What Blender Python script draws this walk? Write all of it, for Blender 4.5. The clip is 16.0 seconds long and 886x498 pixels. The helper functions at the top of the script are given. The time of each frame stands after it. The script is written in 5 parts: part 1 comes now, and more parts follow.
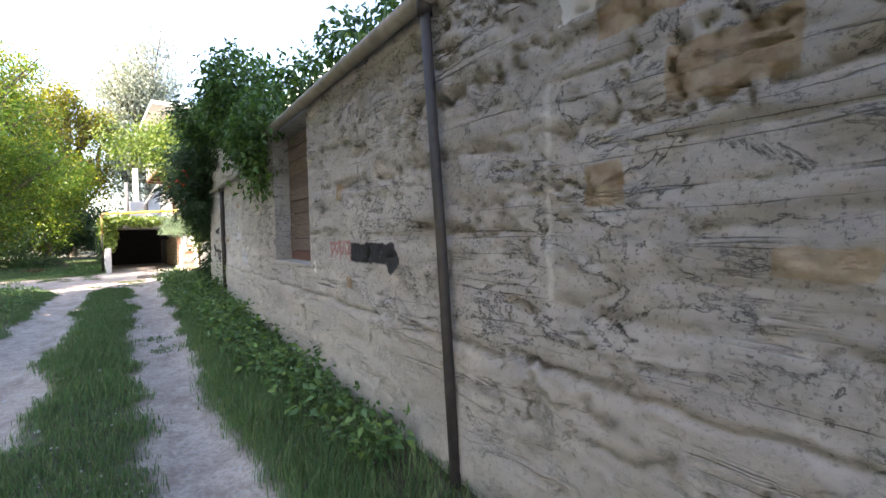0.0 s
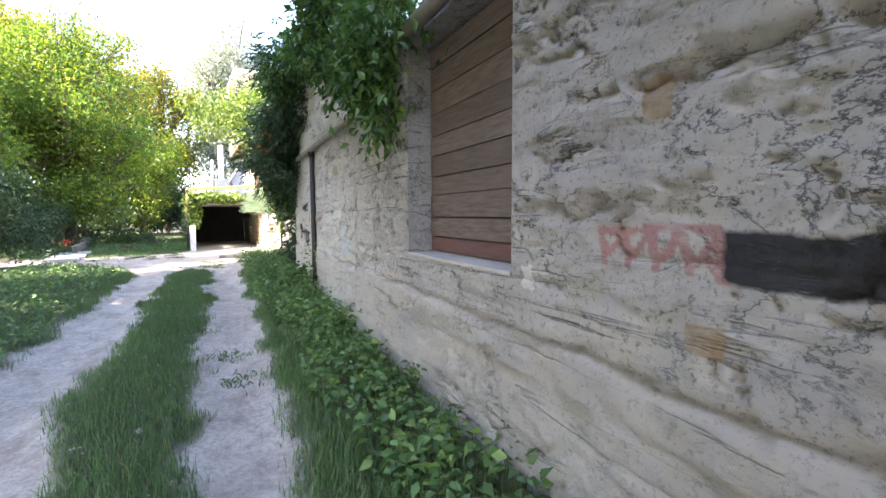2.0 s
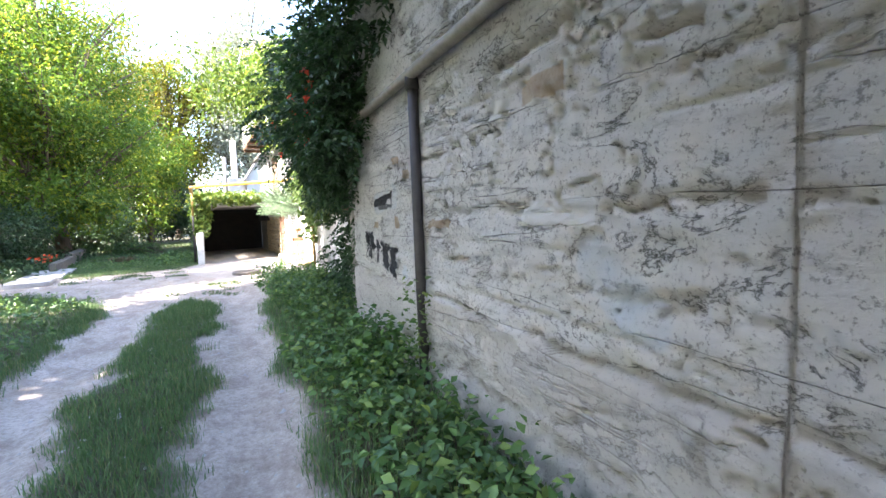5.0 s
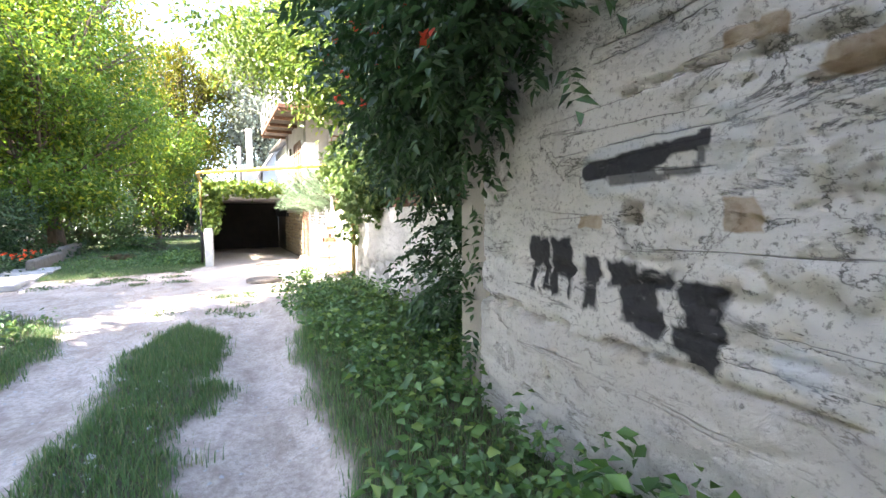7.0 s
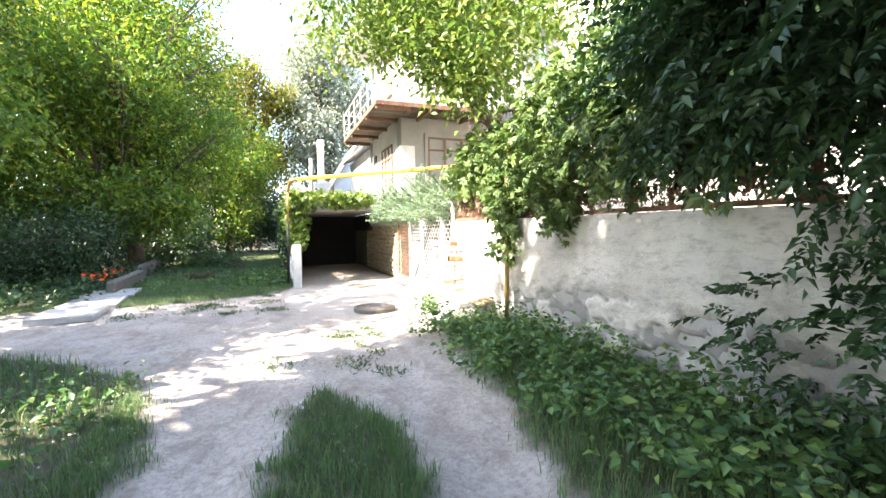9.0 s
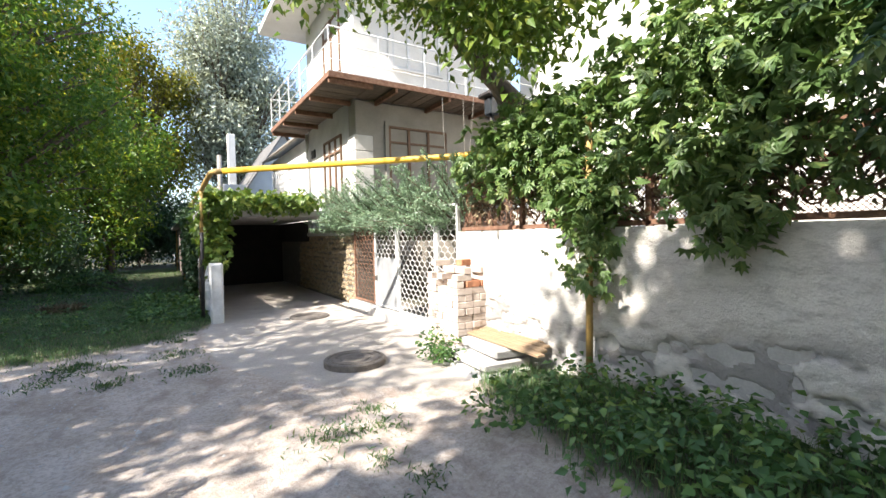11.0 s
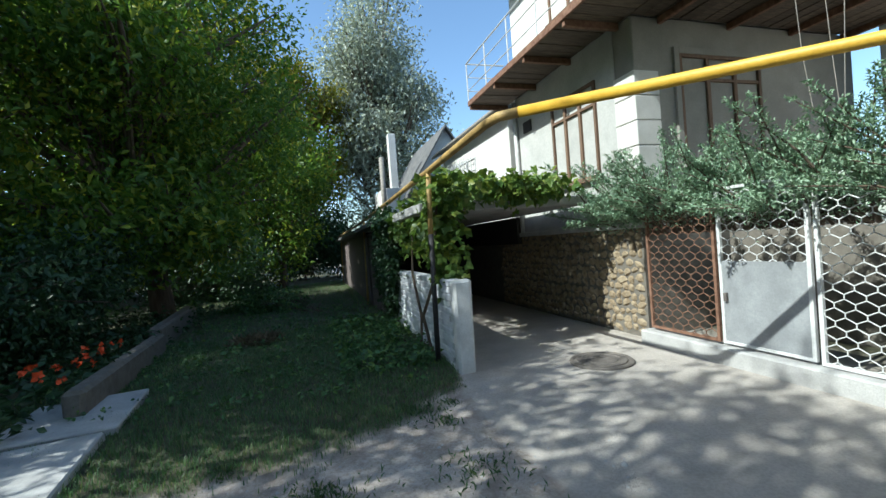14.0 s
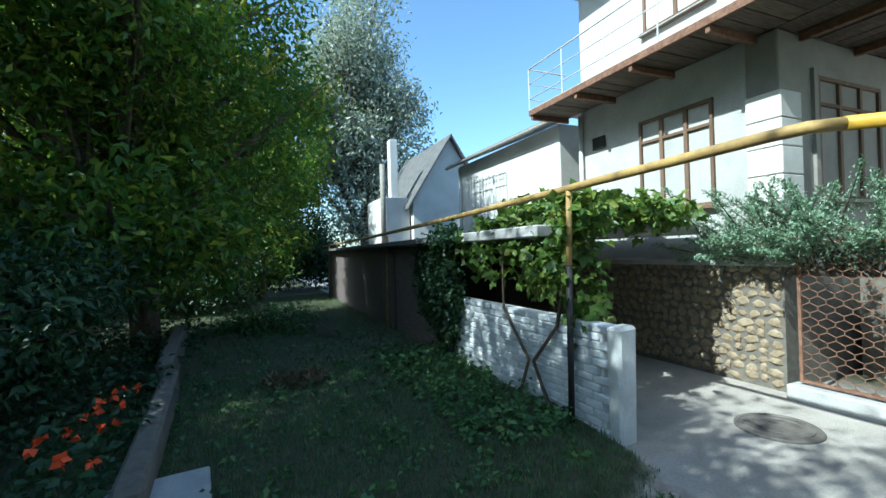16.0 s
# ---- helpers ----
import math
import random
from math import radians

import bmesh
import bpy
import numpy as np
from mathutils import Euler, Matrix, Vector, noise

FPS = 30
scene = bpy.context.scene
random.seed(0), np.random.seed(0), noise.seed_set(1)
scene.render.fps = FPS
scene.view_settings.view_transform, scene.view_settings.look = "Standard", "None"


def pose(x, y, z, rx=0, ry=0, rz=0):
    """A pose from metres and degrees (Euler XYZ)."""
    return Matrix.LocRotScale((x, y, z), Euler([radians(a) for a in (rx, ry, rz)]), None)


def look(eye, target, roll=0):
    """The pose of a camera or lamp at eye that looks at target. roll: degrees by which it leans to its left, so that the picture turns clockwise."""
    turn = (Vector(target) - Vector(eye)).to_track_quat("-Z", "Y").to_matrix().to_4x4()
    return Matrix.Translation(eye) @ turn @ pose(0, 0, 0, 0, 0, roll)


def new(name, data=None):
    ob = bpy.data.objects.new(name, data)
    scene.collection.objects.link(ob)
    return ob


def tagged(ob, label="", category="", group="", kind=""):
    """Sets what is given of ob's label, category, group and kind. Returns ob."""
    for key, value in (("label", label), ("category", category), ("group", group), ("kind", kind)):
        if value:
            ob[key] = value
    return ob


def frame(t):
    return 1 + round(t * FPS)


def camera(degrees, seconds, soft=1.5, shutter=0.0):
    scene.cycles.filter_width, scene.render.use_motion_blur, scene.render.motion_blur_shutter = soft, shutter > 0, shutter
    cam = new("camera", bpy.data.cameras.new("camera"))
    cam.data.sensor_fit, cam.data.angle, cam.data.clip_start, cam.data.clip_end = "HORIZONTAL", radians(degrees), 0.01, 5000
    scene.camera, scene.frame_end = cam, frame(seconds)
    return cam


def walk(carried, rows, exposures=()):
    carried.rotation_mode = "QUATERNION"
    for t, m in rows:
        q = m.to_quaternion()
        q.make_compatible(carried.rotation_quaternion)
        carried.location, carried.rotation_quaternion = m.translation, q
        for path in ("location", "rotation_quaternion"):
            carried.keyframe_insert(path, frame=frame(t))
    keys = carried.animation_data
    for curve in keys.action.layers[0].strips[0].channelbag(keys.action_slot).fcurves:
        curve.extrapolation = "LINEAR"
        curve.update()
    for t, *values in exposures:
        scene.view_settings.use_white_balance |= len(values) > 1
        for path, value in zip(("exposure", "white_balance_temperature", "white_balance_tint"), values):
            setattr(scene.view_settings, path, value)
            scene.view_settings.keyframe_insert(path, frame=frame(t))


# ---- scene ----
cam = camera(90.6, 16.0)
METRES, EYE, TILT, LEAN, TURN = 24.0, 1.6, -6.0, -1.5, -38.7
ROWS = [
    (0.0, 0.0, 0.0, 0.0, 0.18, 3.67, 2.75),
    (0.5, -0.0141, 0.0262, 0.0015, 2.63, 2.37, 2.26),
    (1.0, -0.0298, 0.0537, 0.0043, 4.27, 1.63, 1.84),
    (1.5, -0.0452, 0.0806, 0.0078, 5.92, 1.41, 1.15),
    (2.0, -0.0644, 0.1062, 0.0116, 8.56, 1.61, 0.94),
    (2.5, -0.0817, 0.1297, 0.0145, 11.83, 1.0, 1.35),
    (3.0, -0.0993, 0.1556, 0.0173, 13.17, 1.08, 1.79),
    (5.5, -0.1909, 0.2936, 0.0356, 10.06, 1.41, 2.35),
    (6.0, -0.2103, 0.3209, 0.0373, 10.44, 1.52, 2.09),
    (6.5, -0.2324, 0.3463, 0.0403, 11.28, 1.8, 1.5),
    (7.0, -0.2517, 0.3705, 0.042, 11.59, 1.62, 0.71),
    (7.5, -0.2751, 0.3935, 0.0444, 15.06, 3.8, 0.51),
    (8.0, -0.3004, 0.4134, 0.045, 16.02, 4.16, -0.05),
    (8.5, -0.3278, 0.4261, 0.0481, 18.69, 3.4, 0.44),
    (11.0, -0.4387, 0.5279, 0.0671, 6.39, 4.17, 2.17),
    (11.5, -0.457, 0.5529, 0.0693, 5.27, 4.14, 2.14),
    (12.0, -0.481, 0.5784, 0.0709, 4.8, 4.06, 2.07),
    (12.5, -0.5018, 0.6011, 0.0761, 5.09, 4.03, 2.11),
    (13.0, -0.5278, 0.6205, 0.0786, 7.27, 4.26, 2.33),
    (13.5, -0.5554, 0.6332, 0.0814, 10.65, 4.45, 4.02),
    (14.0, -0.5847, 0.6452, 0.0834, 22.23, 5.45, 3.48),
    (14.5, -0.6138, 0.6547, 0.0876, 23.72, 5.82, 3.41),
    (15.0, -0.6412, 0.6636, 0.0904, 23.21, 6.02, 1.83),
    (15.5, -0.6668, 0.664, 0.0944, 22.57, 6.12, 1.46),
    (16.0, -0.6872, 0.6613, 0.1022, 15.68, 6.55, 1.52),
]
walk(cam, [(t, pose(0, 0, EYE, TILT, LEAN, TURN) @ pose(METRES * x, METRES * y, METRES * z, 90 + pitch, roll, yaw)) for t, x, y, z, yaw, pitch, roll in ROWS],
     exposures=[(0.0, 2.7, 7150, 20), (1.0, 3.15, 7050, 20), (3.0, 3.2, 6800, 19), (5.5, 3.2, 6500, 18), (7.0, 3.4, 6800, 19), (8.5, 3.15, 6900, 15), (11.0, 1.7, 6500, 12), (12.5, 0.5, 6350, 10), (13.5, 0.5, 6150, 6), (14.2, 0.75, 5500, -3), (16.0, 0.9, 5200, -7)])

# ---- world and sun ----
SUN_AZ, SUN_EL = radians(190), radians(43)          # where the sun stands, measured from +x towards +y
sun_way = Vector((math.cos(SUN_AZ) * math.cos(SUN_EL), math.sin(SUN_AZ) * math.cos(SUN_EL), math.sin(SUN_EL)))
world = bpy.data.worlds.new("sky")
scene.world = world
world.use_nodes = True
wt = world.node_tree
sky = wt.nodes.new("ShaderNodeTexSky")
sky.sky_type, sky.sun_disc = "NISHITA", False
sky.sun_elevation, sky.sun_rotation = SUN_EL, radians(90) - SUN_AZ
wt.links.new(sky.outputs[0], wt.nodes["Background"].inputs[0])
wt.nodes["Background"].inputs[1].default_value = 0.15
sun = new("sun", bpy.data.lights.new("sun", "SUN"))
sun.data.energy, sun.data.angle, sun.data.color = 5.0, radians(0.53), (1.0, 0.94, 0.84)
sun.matrix_world = look((0, 0, 30), Vector((0, 0, 30)) - sun_way)


# ---- materials ----
class Mat:
    """A node material with short ways to add noise, ramps and mixes."""

    def __init__(self, name, rough=0.8, metal=0.0):
        self.m = bpy.data.materials.new(name)
        self.m.use_nodes = True
        self.t = self.m.node_tree
        self.b = self.t.nodes["Principled BSDF"]
        self.b.inputs["Roughness"].default_value = rough
        self.b.inputs["Metallic"].default_value = metal
        self.co = self.t.nodes.new("ShaderNodeNewGeometry").outputs["Position"]

    def set(self, sock, v):
        if hasattr(v, "is_output"):
            self.t.links.new(v, sock)
        else:
            sock.default_value = (*v, 1) if isinstance(v, tuple) and len(v) == 3 and sock.type == "RGBA" else v

    def noise(self, scale, detail=4, rough=0.6, stretch=None, dist=0.0):
        n = self.t.nodes.new("ShaderNodeTexNoise")
        n.inputs["Scale"].default_value, n.inputs["Detail"].default_value = scale, detail
        n.inputs["Roughness"].default_value, n.inputs["Distortion"].default_value = rough, dist
        v = self.co
        if stretch:
            mp = self.t.nodes.new("ShaderNodeMapping")
            mp.inputs["Scale"].default_value = stretch
            self.t.links.new(v, mp.inputs[0])
            v = mp.outputs[0]
        self.t.links.new(v, n.inputs["Vector"])
        return n.outputs["Fac"]

    def ramp(self, fac, *stops):
        r = self.t.nodes.new("ShaderNodeValToRGB")
        while len(r.color_ramp.elements) < len(stops):
            r.color_ramp.elements.new(0.5)
        for e, (p, c) in zip(r.color_ramp.elements, stops):
            e.position, e.color = p, (c, c, c, 1) if isinstance(c, (int, float)) else (*c, 1)
        self.t.links.new(fac, r.inputs[0])
        return r.outputs[0]

    def mix(self, fac, a, b, mode="MIX"):
        n = self.t.nodes.new("ShaderNodeMix")
        n.data_type, n.blend_type = "RGBA", mode
        self.set(n.inputs[0], fac), self.set(n.inputs[6], a), self.set(n.inputs[7], b)
        return n.outputs[2]

    def attr(self, name):
        n = self.t.nodes.new("ShaderNodeAttribute")
        n.attribute_name = name
        return n.outputs["Fac"]

    def rand(self):
        return self.t.nodes.new("ShaderNodeObjectInfo").outputs["Random"]

    def island(self):
        return self.t.nodes.new("ShaderNodeNewGeometry").outputs["Random Per Island"]

    def bump(self, height, strength=0.5, dist=0.02):
        n = self.t.nodes.new("ShaderNodeBump")
        n.inputs["Strength"].default_value, n.inputs["Distance"].default_value = strength, dist
        self.t.links.new(height, n.inputs["Height"])
        self.t.links.new(n.outputs[0], self.b.inputs["Normal"])
        return self

    def col(self, c):
        self.set(self.b.inputs["Base Color"], c)
        return self


def plain(name, a, b, scale=6.0, rough=0.8, metal=0.0, fine=60.0, bump=0.3, stretch=None):
    """Two colours mottled at one scale, with fine grain over it."""
    m = Mat(name, rough, metal)
    big = m.ramp(m.noise(scale, 5, stretch=stretch), (0.35, a), (0.68, b))
    g = m.noise(fine, 4, stretch=stretch)
    m.col(m.mix(m.ramp(g, (0.3, 0.0), (0.75, 0.35)), big, tuple(v * 0.6 for v in a)))
    m.bump(g, bump, 0.01)
    return m.m


def leaf_mat(name, dark, light, trans=0.4, yellow=None, rough=0.45):
    m = Mat(name, rough)
    stops = [(0.0, dark), (0.75, light)] + ([(0.97, yellow)] if yellow else [])
    c = m.ramp(m.island(), *stops)
    c = m.mix(m.ramp(m.noise(0.9, 2), (0.3, 0.0), (0.7, 0.45)), c, dark)
    m.col(c)
    tr = m.t.nodes.new("ShaderNodeBsdfTranslucent")
    tc = m.mix(1.0, c, (1.0, 1.0, 0.45), "MULTIPLY")
    m.set(tr.inputs[0], m.mix(0.5, tc, c))
    mixn = m.t.nodes.new("ShaderNodeMixShader")
    mixn.inputs[0].default_value = trans
    m.t.links.new(m.b.outputs[0], mixn.inputs[1])
    m.t.links.new(tr.outputs[0], mixn.inputs[2])
    m.t.links.new(mixn.outputs[0], m.t.nodes["Material Output"].inputs[0])
    return m.m


def concrete_mat():
    m = Mat("board_marked_concrete", 0.93)
    base = m.ramp(m.noise(0.9, 7, 0.7), (0.3, (0.40, 0.385, 0.385)), (0.5, (0.51, 0.49, 0.48)), (0.7, (0.61, 0.58, 0.545)))
    # far stretch painted paler, brightness put into the colour
    base = m.mix(m.ramp(m.attr("far_lift"), (0.0, 0.0), (1.0, 0.85)), base, (0.72, 0.705, 0.68))
    grain = m.noise(5.0, 9, 0.8, stretch=(1.0, 0.6, 1.5))
    base = m.mix(m.ramp(grain, (0.34, 0.4), (0.46, 0.0)), base, (0.22, 0.21, 0.205))
    speck = m.noise(38, 6, 0.75)
    base = m.mix(m.ramp(speck, (0.37, 0.65), (0.46, 0.0)), base, (0.12, 0.11, 0.105))
    mask = m.ramp(m.noise(1.9, 4, 0.65), (0.42, 0.0), (0.55, 1.0))
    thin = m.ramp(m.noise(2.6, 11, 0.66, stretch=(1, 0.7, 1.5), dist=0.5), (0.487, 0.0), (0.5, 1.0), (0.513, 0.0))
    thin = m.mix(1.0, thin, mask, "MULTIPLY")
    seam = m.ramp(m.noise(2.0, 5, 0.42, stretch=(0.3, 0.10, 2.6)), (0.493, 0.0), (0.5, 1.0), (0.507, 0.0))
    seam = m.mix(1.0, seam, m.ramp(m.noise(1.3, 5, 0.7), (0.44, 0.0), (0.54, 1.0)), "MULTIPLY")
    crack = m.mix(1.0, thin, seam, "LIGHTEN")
    # shade inside cracks and seams is put into the colour along their lines
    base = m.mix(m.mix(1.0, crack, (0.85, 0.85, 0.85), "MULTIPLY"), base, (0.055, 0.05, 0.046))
    pale = m.ramp(m.noise(2.6, 8, 0.78), (0.55, 0.0), (0.64, 0.55))
    base = m.mix(pale, base, (0.60, 0.585, 0.575))
    streak = m.noise(1.6, 6, 0.7, stretch=(1, 3.2, 0.3))
    base = m.mix(m.ramp(streak, (0.6, 0.0), (0.72, 0.28)), base, (0.22, 0.21, 0.205))
    base = m.mix(m.ramp(m.attr("low"), (0.0, 0.0), (1.0, 0.5)), base, (0.46, 0.42, 0.375))
    base = m.mix(m.ramp(m.attr("stone"), (0.3, 0.0), (0.6, 0.85)), base, m.ramp(m.noise(9, 5), (0.35, (0.30, 0.19, 0.10)), (0.65, (0.50, 0.41, 0.30))))
    # painted shade: deeper broken places get a darker colour
    base = m.mix(m.ramp(m.attr("pit_shade"), (0.5, 0.0), (1.0, 0.22)), base, (0.12, 0.112, 0.108))
    scuff = m.noise(9, 8, 0.75, stretch=(1, 0.6, 2.4))
    base = m.mix(m.mix(1.0, m.ramp(m.attr("white"), (0.35, 0.0), (0.55, 0.95)), m.ramp(scuff, (0.3, 0.4), (0.42, 1.0)), "MULTIPLY"), base, (0.78, 0.775, 0.77))
    base = m.mix(m.mix(1.0, m.ramp(m.attr("red"), (0.2, 0.0), (0.8, 0.62)), m.ramp(scuff, (0.36, 0.2), (0.5, 1.0)), "MULTIPLY"), base, (0.40, 0.11, 0.10))
    base = m.mix(m.ramp(m.attr("blue"), (0.2, 0.0), (0.9, 0.5)), base, (0.50, 0.60, 0.72))
    base = m.mix(m.mix(1.0, m.ramp(m.attr("black"), (0.2, 0.0), (0.7, 0.97)), m.ramp(scuff, (0.3, 0.6), (0.4, 1.0)), "MULTIPLY"), base, (0.014, 0.015, 0.022))
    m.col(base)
    f = m.mix(0.45, m.noise(13.0, 10, 0.8, stretch=(1, 0.7, 1.9)), m.noise(46.0, 7, 0.78, stretch=(1, 0.8, 1.4)))
    m.bump(m.mix(m.mix(1.0, crack, (0.7, 0.7, 0.7), "MULTIPLY"), f, (0.0, 0.0, 0.0)), 1.0, 0.06)
    return m.m


def wood_mat(name, a, b, stretch=(14, 1.2, 14)):
    m = Mat(name, 0.85)
    g = m.noise(3.0, 6, 0.65, stretch=stretch)
    c = m.ramp(g, (0.3, a), (0.65, b))
    m.col(m.mix(m.ramp(m.rand(), (0.0, 0.0), (1.0, 0.5)), c, tuple(v * 0.55 for v in a)))
    m.bump(g, 0.5, 0.008)
    return m.m


def ground_mat():
    m = Mat("ground", 0.95)
    dirt = m.ramp(m.noise(1.3, 7, 0.72), (0.3, (0.36, 0.295, 0.245)), (0.5, (0.48, 0.415, 0.36)), (0.72, (0.60, 0.535, 0.48)))
    dirt = m.mix(m.ramp(m.noise(26, 6, 0.75), (0.36, 0.65), (0.55, 0.0)), dirt, (0.22, 0.175, 0.145))
    dirt = m.mix(m.ramp(m.noise(75, 3, 0.6), (0.62, 0.0), (0.7, 0.6)), dirt, (0.60, 0.56, 0.52))
    dirt = m.mix(m.ramp(m.noise(2.6, 8, 0.76, stretch=(1.3, 0.7, 1), dist=0.4), (0.38, 0.65), (0.52, 0.0)), dirt, (0.24, 0.185, 0.15))
    dirt = m.mix(m.ramp(m.noise(7, 8, 0.8), (0.52, 0.0), (0.66, 0.5)), dirt, (0.60, 0.54, 0.49))
    conc = m.ramp(m.noise(2.2, 6, 0.7), (0.3, (0.40, 0.355, 0.31)), (0.7, (0.53, 0.48, 0.43)))
    conc = m.mix(m.ramp(m.noise(40, 4), (0.35, 0.35), (0.6, 0.0)), conc, (0.25, 0.23, 0.21))
    soil = m.ramp(m.noise(8, 5, 0.7), (0.3, (0.035, 0.04, 0.02)), (0.7, (0.10, 0.09, 0.05)))
    c = m.mix(m.ramp(m.attr("paved"), (0.35, 0.0), (0.65, 1.0)), dirt, conc)
    c = m.mix(m.ramp(m.attr("grass"), (0.3, 0.0), (0.95, 1.0)), c, soil)
    m.col(c)
    m.bump(m.noise(22, 7, 0.75), 0.8, 0.03)
    return m.m


M_CONC = concrete_mat()
M_GROUND = ground_mat()
M_PLASTER = plain("plaster", (0.62, 0.60, 0.56), (0.74, 0.72, 0.68), 1.4, 0.9, 0, 45, 0.25)
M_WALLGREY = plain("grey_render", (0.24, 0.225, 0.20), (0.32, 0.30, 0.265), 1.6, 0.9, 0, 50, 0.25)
def cream_mat():
    m = Mat("cream_render", 0.92)
    c = m.ramp(m.noise(1.1, 6, 0.7), (0.3, (0.52, 0.49, 0.45)), (0.65, (0.74, 0.71, 0.66)))
    c = m.mix(m.ramp(m.noise(7, 7, 0.75, stretch=(1, 0.6, 1.6)), (0.36, 0.6), (0.52, 0.0)), c, (0.34, 0.32, 0.29))
    c = m.mix(m.ramp(m.attr("bare"), (0.15, 0.0), (0.8, 0.85)), c, (0.235, 0.225, 0.22))
    m.col(c)
    m.bump(m.mix(0.5, m.noise(12, 8, 0.75), m.noise(40, 5, 0.7)), 0.9, 0.04)
    return m.m


M_CREAM = cream_mat()
# greyer than the upper plaster: balcony shade mixed into the base colour
M_SIDE = plain("shade_toned_side_render", (0.40, 0.39, 0.37), (0.54, 0.53, 0.50), 1.2, 0.9, 0, 30, 0.3)
M_BLOCK = plain("pale_block", (0.58, 0.56, 0.52), (0.70, 0.68, 0.64), 3, 0.9, 0, 60, 0.4)
M_STONE = plain("field_stone", (0.24, 0.18, 0.11), (0.38, 0.31, 0.21), 7, 0.9, 0, 40, 0.6)
M_MORTAR = plain("mortar", (0.13, 0.115, 0.095), (0.2, 0.18, 0.15), 9, 0.95, 0, 60, 0.6)
M_WHITEBRICK = plain("whitewashed_brick", (0.62, 0.63, 0.66), (0.78, 0.79, 0.80), 5, 0.85, 0, 50, 0.5)
M_BRICK = plain("pale_brick", (0.46, 0.38, 0.33), (0.60, 0.53, 0.47), 9, 0.9, 0, 70, 0.5)
M_REDBRICK = plain("red_brick", (0.36, 0.15, 0.08), (0.46, 0.23, 0.13), 9, 0.9, 0, 70, 0.5)
M_SLAB = plain("concrete_slab", (0.36, 0.35, 0.34), (0.50, 0.49, 0.47), 3, 0.92, 0, 50, 0.5)
M_DARKMETAL = plain("dark_pipe_paint", (0.02, 0.017, 0.017), (0.042, 0.035, 0.034), 12, 0.6, 0.0, 90, 0.3)
M_GREYPIPE = plain("weathered_pipe", (0.22, 0.20, 0.17), (0.34, 0.31, 0.27), 8, 0.7, 0.1, 70, 0.3)
M_RUST = plain("rusty_iron", (0.16, 0.08, 0.05), (0.30, 0.17, 0.11), 14, 0.85, 0.2, 80, 0.5)
M_YELLOW = plain("worn_yellow_paint", (0.62, 0.36, 0.03), (0.72, 0.46, 0.06), 3, 0.5, 0, 25, 0.3)
M_YELLOWOLD = plain("faded_yellow_paint", (0.26, 0.17, 0.06), (0.48, 0.32, 0.10), 5, 0.65, 0, 25, 0.4)
M_WHITEMETAL = plain("chalky_white_paint", (0.55, 0.55, 0.54), (0.72, 0.72, 0.71), 6, 0.6, 0, 50, 0.2)
M_GREYMETAL = plain("grey_metal_paint", (0.28, 0.29, 0.30), (0.38, 0.39, 0.40), 4, 0.55, 0.2, 50, 0.2)
M_IRON = plain("cast_iron", (0.12, 0.105, 0.095), (0.22, 0.195, 0.17), 10, 0.75, 0.2, 90, 0.4)
# near-black colour that stands in for deep shade
M_SHADE = plain("shade_black", (0.02, 0.02, 0.02), (0.035, 0.032, 0.03), 3, 0.95)
M_BOARD = wood_mat("weathered_board", (0.075, 0.058, 0.054), (0.19, 0.15, 0.14))
M_BOARDRED = wood_mat("red_stained_board", (0.085, 0.045, 0.042), (0.17, 0.085, 0.075))
M_DECK = wood_mat("balcony_underside", (0.05, 0.035, 0.028), (0.19, 0.14, 0.10), (1.2, 14, 14))
M_PLANK = wood_mat("raw_plank", (0.28, 0.19, 0.11), (0.44, 0.32, 0.20))
M_WINDOWWOOD = wood_mat("brown_window_wood", (0.12, 0.07, 0.045), (0.22, 0.14, 0.09), (14, 14, 1.2))
M_ROOF = plain("slate_sheet_roof", (0.10, 0.10, 0.10), (0.18, 0.17, 0.16), 4, 0.85, 0, 40, 0.4)
M_BARK = plain("bark", (0.09, 0.065, 0.045), (0.19, 0.145, 0.105), 9, 0.95, 0, 30, 0.9, (1, 1, 0.3))
M_GLASS = Mat("window_glass", 0.06).col((0.03, 0.035, 0.04)).m
M_GREEN_TREE = leaf_mat("tree_leaf", (0.065, 0.14, 0.02), (0.19, 0.30, 0.04), 0.55, (0.44, 0.44, 0.04))
# leaf colour holds the yellow of sun shining through the crown
M_YELLOW_TREE = leaf_mat("sunny_leaf", (0.13, 0.16, 0.018), (0.29, 0.27, 0.03), 0.5, (0.42, 0.33, 0.04))
M_SILVER_TREE = leaf_mat("silver_leaf", (0.24, 0.27, 0.21), (0.48, 0.52, 0.44), 0.3)
M_DARK_BUSH = leaf_mat("bush_leaf", (0.028, 0.065, 0.025), (0.06, 0.12, 0.045), 0.3)
M_VINE_DARK = leaf_mat("trumpet_vine_leaf", (0.022, 0.06, 0.025), (0.055, 0.12, 0.045), 0.3)
M_CREEPER = leaf_mat("creeper_leaf", (0.085, 0.16, 0.045), (0.19, 0.28, 0.10), 0.35, (0.28, 0.34, 0.10))
M_WALLVINE = leaf_mat("wall_vine_leaf", (0.03, 0.085, 0.022), (0.085, 0.19, 0.04), 0.35, (0.16, 0.28, 0.05))
M_GRAPE = leaf_mat("grape_leaf", (0.08, 0.15, 0.03), (0.18, 0.26, 0.05), 0.45, (0.30, 0.33, 0.06))
M_JUNIPER = leaf_mat("juniper_needle", (0.13, 0.23, 0.14), (0.33, 0.44, 0.30), 0.25)
